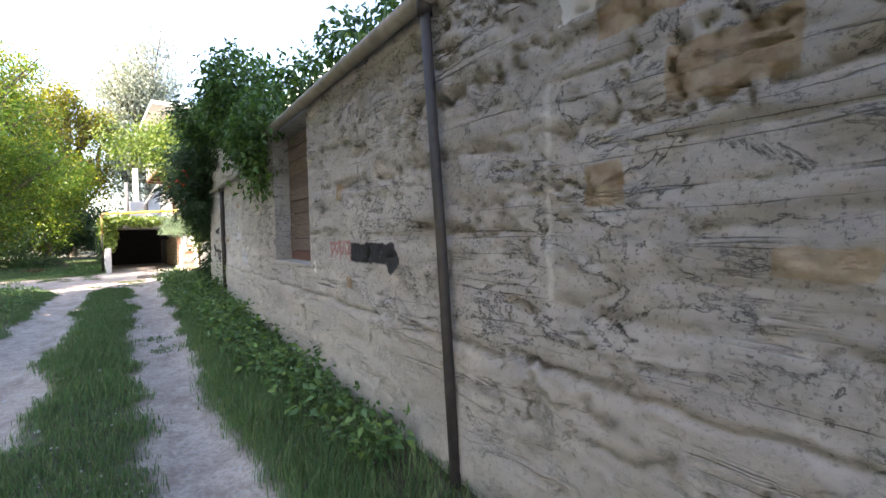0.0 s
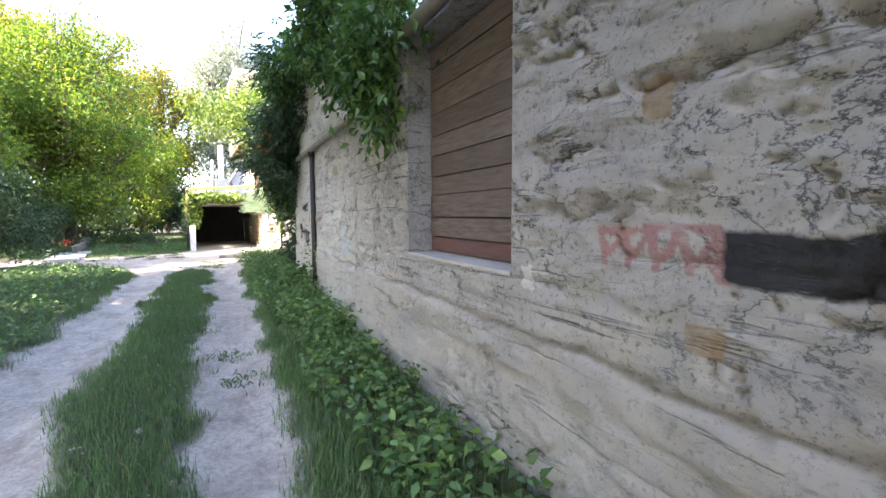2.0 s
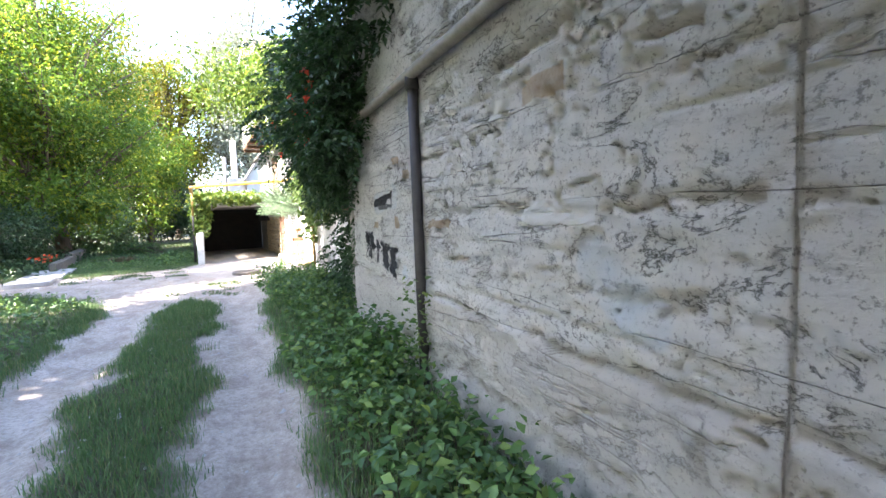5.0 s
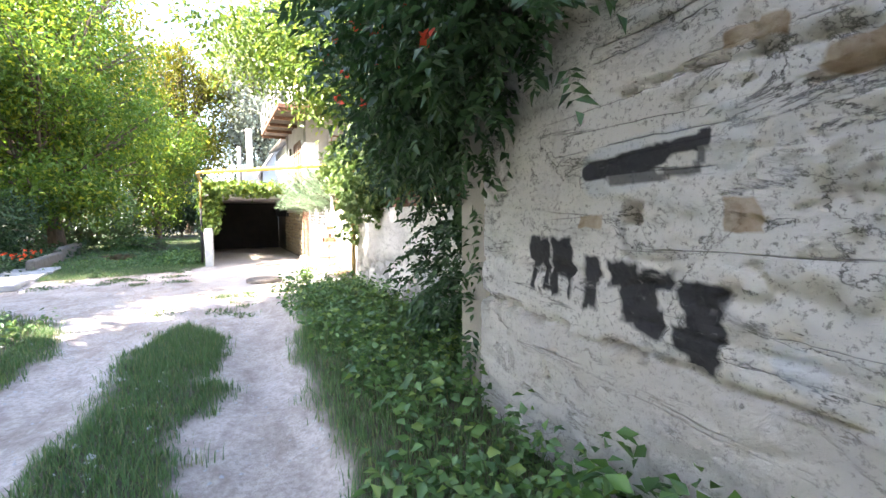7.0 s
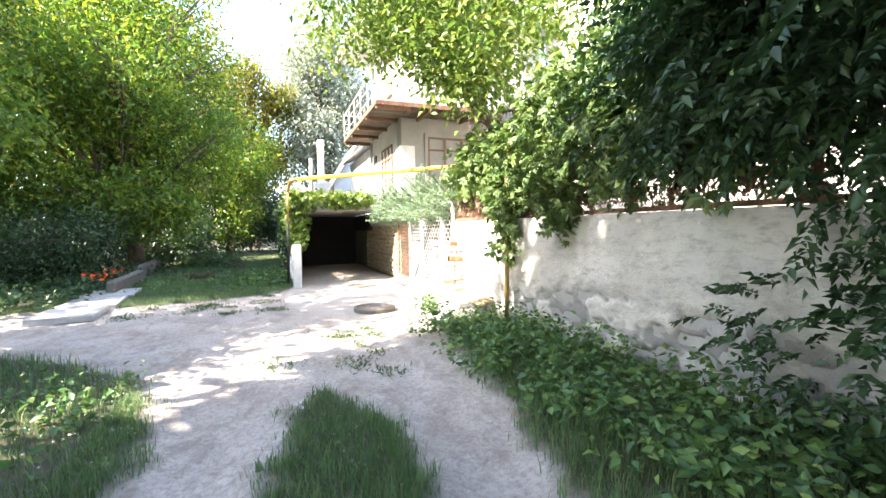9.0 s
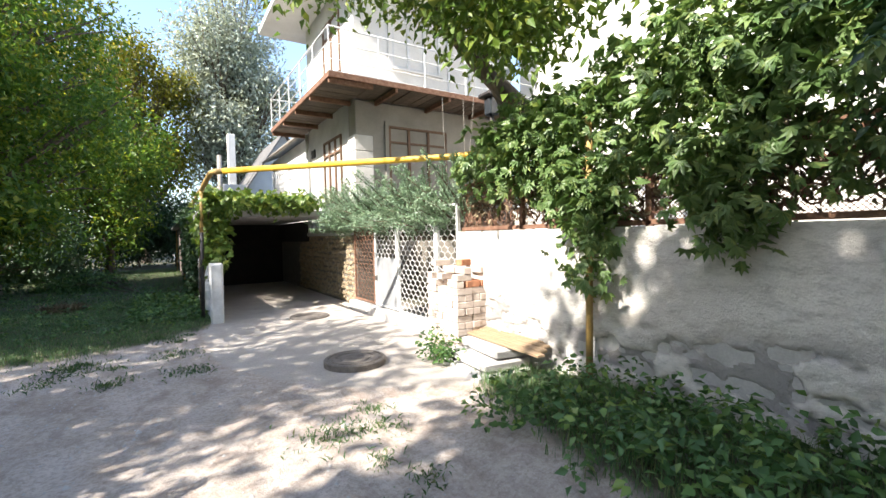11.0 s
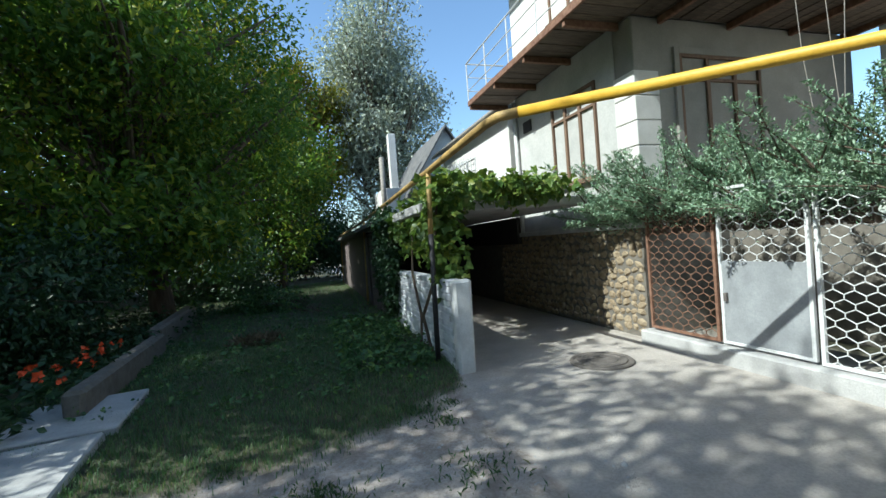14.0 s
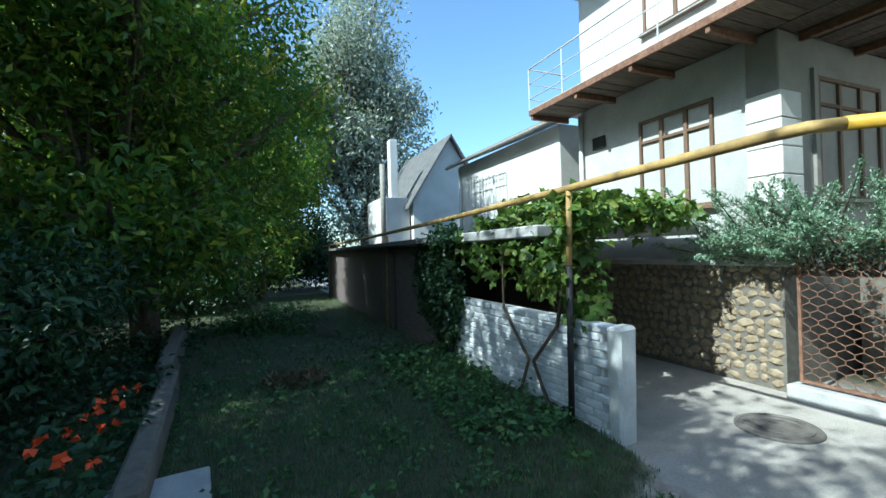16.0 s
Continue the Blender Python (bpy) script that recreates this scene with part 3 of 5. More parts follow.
def wall_paint(y, z):
    wob = 0.03 * (fbm(y * 9, z * 9, 70) - 0.5)
    y2, z2 = y + wob, z + wob
    S = lambda *s: np.maximum.reduce([stroke(y2, z2, a, b, w) for a, b, w in s])
    bar = np.maximum(smear(y, z, 2.86, 3.72, 1.34, 1.51, 0.02), S(((2.86, 1.40), (2.95, 1.31), 0.05)))
    drip = sstep(0.32, 0.5, fbm(y * 26, z * 7, 76))
    word = np.maximum.reduce([smear(y, z, 12.66, 12.84, 1.22, 1.38), smear(y, z, 12.46, 12.63, 1.17, 1.38), 0.75 * drip * smear(y, z, 12.46, 12.84, 1.06, 1.24),
                              smear(y, z, 12.28, 12.38, 1.04, 1.30), smear(y, z, 12.03, 12.22, 1.18, 1.30), smear(y, z, 11.98, 12.14, 1.03, 1.22), smear(y, z, 11.90, 12.05, 1.0, 1.12),
                              smear(y, z, 11.86, 12.02, 1.20, 1.28), smear(y, z, 11.94, 12.03, 1.08, 1.26), smear(y, z, 11.66, 11.83, 1.15, 1.25), smear(y, z, 11.66, 11.80, 1.06, 1.17),
                              smear(y, z, 11.66, 11.84, 0.97, 1.08), smear(y, z, 11.68, 11.78, 0.92, 1.0)])
    arrow = np.maximum(S(((12.36, 1.71), (11.96, 1.75), 0.045), ((11.98, 1.76), (11.76, 1.79), 0.028)), 0.6 * S(((12.2, 1.66), (12.0, 1.67), 0.035), ((12.0, 1.66), (11.80, 1.67), 0.022), ((11.80, 1.67), (11.76, 1.77), 0.02)))
    black = np.maximum.reduce([bar, word * (0.75 + 0.4 * drip), arrow])
    white = np.maximum.reduce([smear(y, z, 8.95, 9.48, 1.51, 1.635, 0.02), smear(y, z, 9.62, 9.82, 2.12, 2.22, 0.03), smear(y, z, 4.70, 4.81, 1.17, 1.29, 0.02), smear(y, z, 1.06, 1.24, 2.52, 2.68, 0.03),
                               0.5 * smear(y, z, 1.28, 1.36, 1.2, 2.3, 0.05)])
    red = S(*[((4.25 - k * 0.125, 1.50), (4.22 - k * 0.125, 1.37), 0.02) for k in range(5)], *[((4.22 - k * 0.125, 1.38), (4.14 - k * 0.125, 1.49), 0.017) for k in range(4)], ((4.25, 1.5), (3.75, 1.52), 0.014), ((3.78, 1.42), (3.72, 1.34), 0.02))
    blue = np.maximum(S(((12.3, 1.70), (11.7, 1.76), 0.12), ((11.72, 1.80), (11.64, 1.80), 0.09)), S(((8.95, 1.35), (8.7, 1.15), 0.13), ((11.45, 1.05), (11.4, 1.02), 0.06))) * fbm(y * 5, z * 5, 72) * 1.5
    blot = np.maximum.reduce([smear(y, z, c - a, c + a, h - b, h + b, 0.025) for c, h, a, b in ((11.62, 1.5, 0.06, 0.06), (9.3, 2.2, 0.16, 0.06), (11.3, 1.95, 0.1, 0.04), (10.6, 1.5, 0.2, 0.03), (3.78, 1.14, 0.07, 0.05), (0.55, 2.15, 0.2, 0.10), (0.75, 2.45, 0.3, 0.06), (0.3, 1.48, 0.12, 0.05), (1.02, 1.78, 0.09, 0.09), (4.0, 2.0, 0.06, 0.07), (7.4, 2.3, 0.1, 0.05), (12.35, 1.47, 0.08, 0.03), (11.05, 0.98, 0.05, 0.03), (11.6, 2.1, 0.1, 0.03))])
    return black, white, red, blue, blot


def wall_panel(y0, y1, z0, z1f, step=0.018):
    """One stretch of the wall's face, as grid points."""
    ys_ = np.linspace(y0, y1, max(3, int((y1 - y0) / step)))
    k = np.linspace(0, 1, max(3, int((float(np.max(z1f(ys_))) - z0) / step)))
    Y, K = np.meshgrid(ys_, k, indexing="ij")
    return Y, z0 + (z1f(Y) - z0) * K


def build_wall():
    vs, fs, at = [], [], []
    o = 0
    flat = lambda h: (lambda y: np.full_like(y, h))
    parts = [(W_Y0, WIN[0], -0.3, wall_top), (WIN[1], W_Y1, -0.3, wall_top), (WIN[0], WIN[1], -0.3, flat(WIN[2]))]
    for y0, y1, z0, zt in parts:
        Y, Z = wall_panel(y0, y1, z0, zt)
        pits = wall_pits(Y, Z)
        d = wall_relief(Y, Z, pits)
        if y1 == W_Y1:
            d = d - 0.10 * sstep(W_Y1 - 0.10, W_Y1, Y) ** 2
        V = np.stack([wall_x(Y) - d, Y, Z], -1).reshape(-1, 3)
        n, m = Y.shape
        g = np.arange(n * m).reshape(n, m) + o
        fs.append(np.stack([g[:-1, :-1], g[:-1, 1:], g[1:, 1:], g[1:, :-1]], -1).reshape(-1, 4))
        vs.append(V)
        b, w, r, bl, st = wall_paint(Y, Z)
        low = sstep(0.92, 0.89, Z)
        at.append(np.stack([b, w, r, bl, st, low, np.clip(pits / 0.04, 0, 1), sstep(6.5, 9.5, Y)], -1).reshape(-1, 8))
        o += n * m
    ob = fast_mesh("wall_long", np.concatenate(vs), np.concatenate(fs), M_CONC, smooth=True)
    A = np.concatenate(at)
    for i, nm in enumerate(("black", "white", "red", "blue", "stone", "low", "pit_shade", "far_lift")):
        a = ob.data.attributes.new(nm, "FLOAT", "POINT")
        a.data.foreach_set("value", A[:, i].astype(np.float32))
    return tagged(ob, "tall board-marked grey concrete wall, cracked and pitted", "wall", kind="structure")


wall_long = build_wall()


def prism(name, ya, yb, z0, z1, inset, depth, mat, bevel=0.0):
    """A block that follows the long wall's slanted face, set back by inset."""
    vs = []
    for y in (ya, yb):
        for dx in (inset, inset + depth):
            for z in (z0, z1):
                vs.append((wall_x(y) + dx, y, z))
    fs = [(0, 1, 3, 2), (4, 6, 7, 5), (0, 4, 5, 1), (2, 3, 7, 6), (1, 5, 7, 3), (0, 2, 6, 4)]
    return mesh_obj(name, vs, fs, mat)


core = [prism("wall_core", -12, WIN[0], -0.3, 3.12, 0.12, 0.5, M_CONC), prism("wall_core", WIN[1], 8.2, -0.3, 3.12, 0.12, 0.5, M_CONC),
        prism("wall_core", 8.2, W_Y1, -0.3, 4.2, 0.12, 0.5, M_CONC), prism("wall_core", WIN[0], WIN[1], -0.3, WIN[2] - 0.01, 0.05, 0.5, M_CONC)]
for c in core:
    tagged(c, "rough concrete body of the long wall", "wall", kind="structure")
for y in (WIN[0], WIN[1]):
    s = 1 if y == WIN[0] else -1
    j = prism("window_jamb", y - s * 0.02, y + s * 0.004, WIN[2], WIN[3] + 0.12, 0.0, 0.4, M_CONC)
    tagged(j, "rough concrete window reveal", "wall", kind="structure")
tagged(prism("window_sill", WIN[0], WIN[1], WIN[2] - 0.012, WIN[2] + 0.01, -0.012, 0.3, M_SLAB), "worn grey concrete window sill", "sill", kind="structure")
tagged(prism("window_head", WIN[0] - 0.1, WIN[1] + 0.1, WIN[3], WIN[3] + 0.14, 0.02, 0.4, M_CONC), "concrete lintel", "lintel", kind="structure")
shutter = empty("boarded_window", (wall_x(5.6) + 0.15, 5.6, WIN[2] + 0.01))
zb = WIN[2] + 0.02
for k, h in enumerate((0.13, 0.17, 0.19, 0.16, 0.18, 0.17, 0.19, 0.2, 0.19, 0.16)):
    p = prism("board", WIN[0] - 0.01, WIN[1] + 0.01, zb, zb + h - random.uniform(0.006, 0.014), 0.22 + random.uniform(0, 0.012), 0.03, M_BOARDRED if k == 0 else M_BOARD)
    adopt(shutter, p)
    zb += h
    if zb > WIN[3] - 0.1:
        break
# black sheet behind the boards, painted shade for the gaps
adopt(shutter, prism("backing", WIN[0], WIN[1], WIN[2], WIN[3], 0.28, 0.05, M_SHADE))
tagged(shutter, "window opening closed with weathered grey wooden boards", "window")

# pipes on the wall
pole = empty("standpipe", (1.72, 2.05, -0.05))
adopt(pole, tube("pipe", [(1.70, 2.03, -0.2), (1.715, 2.15, 1.5), (1.72, 2.28, 3.06)], 0.034, M_DARKMETAL, 14),
      tube("coupling", [(1.72, 2.275, 2.98), (1.72, 2.285, 3.1)], 0.05, M_DARKMETAL, 14))
tagged(pole, "dark painted steel standpipe fixed to the concrete wall", "pipe")
tagged(tube("top_pipe", [(wall_x(y) - 0.06, y, 3.10 - 0.012 * (y - 2)) for y in (2.2, 3.2, 4.2, 5.2, 6.4)], 0.062, M_GREYPIPE, 16), "weathered beige pipe along the wall's top", "pipe")
riser = empty("riser_pipe", (2.36, 10.95, 0.0))
adopt(riser, tube("upright", [(2.35, 10.87, 0.0), (2.36, 10.92, 1.2), (2.37, 10.96, 2.66)], 0.045, M_DARKMETAL, 14),
      tube("run", [(wall_x(y) - 0.06, y, 2.72) for y in (7.0, 8.5, 10.0, 11.0, 12.0, 13.4)], 0.048, M_GREYPIPE, 14),
      tube("elbow", [(2.365, 10.955, 2.6), (2.365, 10.955, 2.74)], 0.06, M_DARKMETAL, 14))
tagged(riser, "brown iron riser with a horizontal pipe on the wall", "pipe")

# ---- lower garden wall with its fence ----
def build_wall2():
    Y, K = np.meshgrid(np.linspace(13.4, 21.9, 280), np.linspace(0, 1, 66), indexing="ij")
    Z = -0.3 + K * 1.93
    d = 0.03 * (fbm(Y * 2, Z * 3, 80) - 0.5) + 0.012 * (fbm(Y * 9, Z * 12, 81) - 0.5)
    worn = sstep(0.95, 0.5, Z + 0.7 * (fbm(Y * 0.8, Z * 0.5, 83) - 0.5)) * sstep(0.35, 0.55, fbm(Y * 3, Z * 5, 84))
    d = d - 0.06 * sstep(0.42, 0.62, fbm(Y * 8, Z * 13, 82)) * worn - 0.03 * worn
    V = np.stack([3.42 - d, Y, Z], -1).reshape(-1, 3)
    n, m = Y.shape
    g = np.arange(n * m).reshape(n, m)
    fcs = np.stack([g[:-1, :-1], g[:-1, 1:], g[1:, 1:], g[1:, :-1]], -1).reshape(-1, 4)
    ob = fast_mesh("wall_garden", V, fcs, M_CREAM, smooth=True)
    a = ob.data.attributes.new("bare", "FLOAT", "POINT")
    a.data.foreach_set("value", worn.astype(np.float32).ravel())
    return tagged(ob, "cream rendered garden wall, crumbling towards its foot", "wall", kind="structure")


build_wall2()
tagged(box("wall_garden_body", (3.46, 13.4, -0.3), (3.8, 21.9, 1.6), M_SLAB), "concrete body of the garden wall", "wall", kind="structure")
tagged(box("wall_return", (2.66, 13.5, -0.3), (6.0, 13.9, 4.2), M_WALLGREY, 0.02), "grey end of the taller wall", "wall", kind="structure")
tagged(box("garden_terrace", (3.8, 13.9, -0.3), (12, 21.8, 1.45), M_MORTAR, 0), "raised earth behind the garden wall", "ground", kind="structure")
tagged(box("garden_terrace_back", (5.2, 21.8, -0.3), (12, 26.3, 1.45), M_MORTAR, 0), "raised earth behind the gate", "ground", kind="structure")


def mesh_fence():
    root = empty("iron_fence", (3.55, 18, 1.62))
    adopt(root, box("rail", (3.52, 14.2, 1.64), (3.57, 21.9, 1.69), M_RUST, 0.005), box("rail", (3.53, 14.2, 2.28), (3.56, 21.9, 2.32), M_RUST, 0.005))
    for y in (15.5, 17.2, 18.9, 20.6):
        adopt(root, box("post", (3.52, y, 1.6), (3.58, y + 0.06, 2.4), M_RUST, 0.005))
    runs = []
    y = 14.3
    while y < 21.8:
        for z in (1.82, 2.04, 2.2):
            runs.append(([(3.53, y + 0.07 * math.cos(a), z + 0.07 * math.sin(a)) for a in np.linspace(0, 2 * math.pi, 13)], 0.008))
        y += 0.19
    adopt(root, tubes("rings", runs, M_RUST, 5))
    runs = []
    for k in range(190):
        y = 14.2 + k * 0.04
        runs.append(([(3.56, y, 1.69), (3.56, min(y + 0.6, 21.9), 2.29)], 0.0035))
        runs.append(([(3.562, y + 0.6 if y + 0.6 < 21.9 else 21.9, 1.69), (3.562, y, 2.29)], 0.0035))
    adopt(root, tubes("wire_mesh", runs, M_RUST, 3))
    return tagged(root, "rusty iron fence with wire mesh on the garden wall", "fence")


mesh_fence()

# ---- gate and lattice fence ----
def lattice(name, y0, y1, z0, z1, x, mat, pitch=0.088):
    """Upright bars bent in waves that touch, as honeycomb lattice."""
    n = max(2, round((y1 - y0) / pitch))
    p = (y1 - y0) / n
    runs = []
    per = 0.175
    for k in range(n):
        c = y0 + (k + 0.5) * p
        s = 1 if k % 2 else -1
        pts = []
        z = z0
        while z <= z1 + 1e-6:
            ph = ((z - z0) / per) % 1
            tri = max(-1, min(1, 2.2 * math.sin(2 * math.pi * ph)))
            pts.append((x, c + s * tri * p * 0.5, z))
            z += per / 8
        runs.append((pts, 0.0065))
    return tubes(name, runs, mat, 5)


def fence_panel(name, y0, y1, z0, z1, mat, label, x=3.5, sheet=None, post=0.022):
    root = empty(name, (x, (y0 + y1) / 2, z0))
    adopt(root, box("stile", (x - post, y0, z0), (x + post, y0 + 0.04, z1), mat, 0.004), box("stile", (x - post, y1 - 0.04, z0), (x + post, y1, z1), mat, 0.004),
          box("rail", (x - post, y0 + 0.04, z0), (x + post, y1 - 0.04, z0 + 0.035), mat, 0.004), box("rail", (x - post, y0 + 0.04, z1 - 0.035), (x + post, y1 - 0.04, z1), mat, 0.004))
    zl = z0 + 0.035
    if sheet:
        adopt(root, box("sheet", (x - 0.012, y0 + 0.04, zl), (x + 0.004, y1 - 0.04, sheet), M_GREYMETAL, 0.003),
              box("latch", (x - 0.05, y1 - 0.1, (zl + sheet) / 2), (x - 0.012, y1 - 0.06, (zl + sheet) / 2 + 0.1), M_IRON, 0.004))
        zl = sheet
    adopt(root, lattice("lattice", y0 + 0.04, y1 - 0.04, zl, z1 - 0.035, x, mat))
    return tagged(root, label, "gate" if sheet else "fence")


tagged(box("fence_kerb", (3.36, 22.0, -0.2), (3.62, 26.3, 0.13), M_SLAB, 0.02), "low concrete kerb under the lattice fence", "kerb", kind="structure")
fence_panel("lattice_fence", 25.08, 26.2, 0.16, 1.95, M_RUST, "rusty honeycomb lattice fence panel on a kerb")
fence_panel("lattice_gate", 24.02, 25.04, 0.16, 2.02, M_WHITEMETAL, "white lattice gate with a grey sheet-metal lower half", sheet=1.15)
fence_panel("lattice_fence", 22.62, 23.98, 0.14, 2.0, M_WHITEMETAL, "white honeycomb lattice fence panel on a kerb")
fence_panel("lattice_fence", 21.95, 22.58, 0.14, 2.06, M_WHITEMETAL, "narrow white lattice panel beside the brick stack", post=0.03)

# ---- house ----
house = empty("house", (6, 28, 0))
H = lambda *a, **k: adopt(house, box(*a, **k))


def win_unit(name, axis, a0, a1, z0, z1, face, lights, mat, trim=None):
    """A window in a wall: frame bars, glass set back, sill. axis 'x': wall faces -y, 'y': wall faces -x."""
    root = empty(name, (face, (a0 + a1) / 2, z0) if axis == "y" else ((a0 + a1) / 2, face, z0))

    def bx(nm, u0, u1, v0, v1, d0, d1, mt, bev=0.004):
        lo, hi = ((face + d0, u0, v0), (face + d1, u1, v1)) if axis == "y" else ((u0, face + d0, v0), (u1, face + d1, v1))
        adopt(root, box(nm, lo, hi, mt, bev))
    bx("pane", a0, a1, z0, z1, 0.02, 0.03, M_GLASS, 0)
    w = 0.055
    bx("frame", a0, a0 + w, z0, z1, -0.03, 0.02, mat), bx("frame", a1 - w, a1, z0, z1, -0.03, 0.02, mat)
    bx("frame", a0 + w, a1 - w, z0, z0 + w, -0.03, 0.02, mat), bx("frame", a0 + w, a1 - w, z1 - w, z1, -0.03, 0.02, mat)
    for k in range(1, lights):
        c = a0 + (a1 - a0) * k / lights
        bx("mullion", c - 0.035, c + 0.035, z0 + w, z1 - w, -0.028, 0.02, mat)
    bx("transom", a0 + w, a1 - w, z1 - 0.42, z1 - 0.37, -0.026, 0.02, mat)
    bx("sill", a0 - 0.06, a1 + 0.06, z0 - 0.05, z0, -0.09, 0.02, trim or mat)
    if trim:
        bx("surround", a0 - 0.1, a0, z0, z1 + 0.1, -0.035, 0.02, trim), bx("surround", a1, a1 + 0.1, z0, z1 + 0.1, -0.035, 0.02, trim)
        bx("surround", a0, a1, z1, z1 + 0.1, -0.035, 0.02, trim)
    return root


HX0, HX1, HY0, HY1 = 3.70, 8.6, 26.45, 30.3
# lower storey painted darker, to carry the shade under the balcony
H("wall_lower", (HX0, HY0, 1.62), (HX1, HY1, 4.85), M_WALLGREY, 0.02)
H("wall_upper", (HX0, HY0, 4.98), (HX1, HY1, 7.9), M_PLASTER, 0.02)
H("roof", (2.5, 24.9, 7.9), (9.2, 31.2, 8.1), M_PLASTER, 0.03)
H("plinth", (HX0 - 0.06, HY0 - 0.02, -0.2), (HX1, HY1 + 4, 1.62), M_MORTAR, 0.0)
H("cap", (HX0 - 0.16, HY0 - 0.12, 1.62), (HX0 + 0.3, HY1, 1.72), M_SLAB, 0.015)
zq = 1.73
while zq < 4.0:
    H("quoin_block", (HX0 - 0.05, HY0 - 0.05, zq), (HX0 + 0.42, HY0 + 0.42, zq + 0.37), M_BLOCK, 0.012)
    zq += 0.38
adopt(house, box("side_render", (HX0 - 0.012, HY0 + 0.42, 1.72), (HX0 + 0.1, HY1 - 0.002, 4.85), M_SIDE, 0.004))
# balcony
BX0, BX1, BY0, BY1, BZ = 2.72, 8.4, 25.3, 30.8, 4.85
H("balcony_slab", (BX0, BY0, BZ + 0.05), (BX1, BY1, BZ + 0.13), M_SLAB, 0.01)
n = 22
for k in range(n):
    y = BY0 + (BY1 - BY0) * k / n
    H("deck_board", (BX0 + 0.02, y + 0.008, BZ + 0.0 + random.uniform(0, 0.015)), (HX0, y + (BY1 - BY0) / n - 0.008, BZ + 0.046), M_DECK, 0.004)
for k in range(20):
    x = HX0 + (BX1 - HX0) * k / 20
    H("deck_board", (x + 0.008, BY0 + 0.02, BZ + random.uniform(0, 0.015)), (x + (BX1 - HX0) / 20 - 0.008, HY0, BZ + 0.046), M_DECK, 0.004)
for y in (BY0 + 0.05, 26.7, 28.0, 29.3, 30.7):
    H("joist", (BX0, y, BZ - 0.11), (HX0, y + 0.07, BZ - 0.002), M_RUST, 0.006)
for x in (4.2, 5.6, 7.0, 8.3):
    H("joist", (x, BY0, BZ - 0.11), (x + 0.07, HY0, BZ - 0.002), M_RUST, 0.006)
H("edge_beam", (BX0 - 0.03, BY0 - 0.03, BZ - 0.02), (BX0 + 0.012, BY1, BZ + 0.10), M_RUST, 0.005)
H("edge_beam", (BX0 + 0.014, BY0 - 0.03, BZ - 0.02), (BX1, BY0 + 0.012, BZ + 0.10), M_RUST, 0.005)
rail_runs = []
for z in (0.35, 0.68, 1.0):
    rail_runs.append(([(BX1, BY0, BZ + z), (BX0, BY0, BZ + z), (BX0, BY0 + 0.01, BZ + z), (BX0, BY1, BZ + z), (HX0, BY1, BZ + z)], 0.012 if z < 0.9 else 0.018))
for y in np.linspace(BY0, BY1, 6):
    rail_runs.append(([(BX0, y, BZ + 0.1), (BX0, y, BZ + 1.0)], 0.014))
for x in np.linspace(BX0 + 1.1, BX1, 5):
    rail_runs.append(([(x, BY0, BZ + 0.1), (x, BY0, BZ + 1.0)], 0.016))
adopt(house, tubes("balcony_rail", rail_runs, M_WHITEMETAL, 6))
tagged(house, "two-storey pale rendered house with a balcony on two sides", "house")
tagged(win_unit("house_window", "y", 27.35, 28.75, 2.55, 4.2, HX0 - 0.03, 3, M_WINDOWWOOD), "brown three-light wooden window in a white wall", "window")
tagged(win_unit("house_window", "x", 4.55, 6.25, 2.55, 4.3, HY0 - 0.01, 3, M_WINDOWWOOD, M_WALLGREY), "brown wooden window with closed curtains under the balcony", "window")
tagged(win_unit("house_window", "x", 4.7, 6.1, 5.75, 7.3, HY0 - 0.01, 3, M_WHITEMETAL, M_PLASTER), "white-framed upper window on the balcony", "window")
tagged(win_unit("house_window", "y", 27.3, 28.6, 5.75, 7.3, HX0 - 0.01, 2, M_WINDOWWOOD), "upper window beside the balcony rail", "window")
tagged(win_unit("balcony_door", "x", 6.35, 7.1, 5.0, 7.3, HY0 - 0.01, 1, M_WHITEMETAL), "white balcony door with glazed upper part", "door")
tagged(box("wall_vent", (HX0 - 0.05, 29.6, 3.95), (HX0 - 0.013, 29.95, 4.2), M_DARKMETAL, 0.01), "small dark vent grille on the house wall", "vent")
tagged(tube("drainpipe", [(HX0 - 0.08, 30.25, 1.72), (HX0 - 0.08, 30.25, 4.75)], 0.05, M_WHITEMETAL, 10), "white drainpipe at the house corner", "pipe")

# ---- carport under the terrace ----
CY0 = 27.5
tagged(box("carport_roof", (0.45, CY0, 2.1), (3.5, 34.3, 2.26), M_SLAB, 0.02), "flat concrete carport roof slab", "roof", kind="structure")
# back and side walls close the carport in black, its shade as colour
tagged(box("carport_back", (0.45, 34.0, -0.2), (3.6, 34.3, 2.1), M_SHADE, 0), "carport back wall, near-black to stand for deep shade", "wall", kind="structure")
tagged(box("carport_side", (3.5, 30.31, 1.46), (3.7, 34.0, 2.09), M_SHADE, 0), "added carport side wall, near-black to stand for deep shade", "wall", kind="structure")
tagged(box("shed_wall", (0.45, 30.4, -0.2), (0.6, 44.5, 2.05), M_BOARD, 0.01), "grey boarded shed wall along the lawn", "wall", kind="structure")
tagged(box("shed_roof", (0.15, 30.2, 2.12), (0.449, 44.6, 2.22), M_ROOF, 0.01), "dark sheet roof edge of the shed", "roof", kind="structure")
tagged(box("shed_roof_back", (0.451, 34.31, 2.06), (3.9, 44.6, 2.2), M_ROOF, 0.01), "flat dark roof of the shed", "roof", kind="structure")
shed_door = empty("shed_door", (0.42, 33, 0))
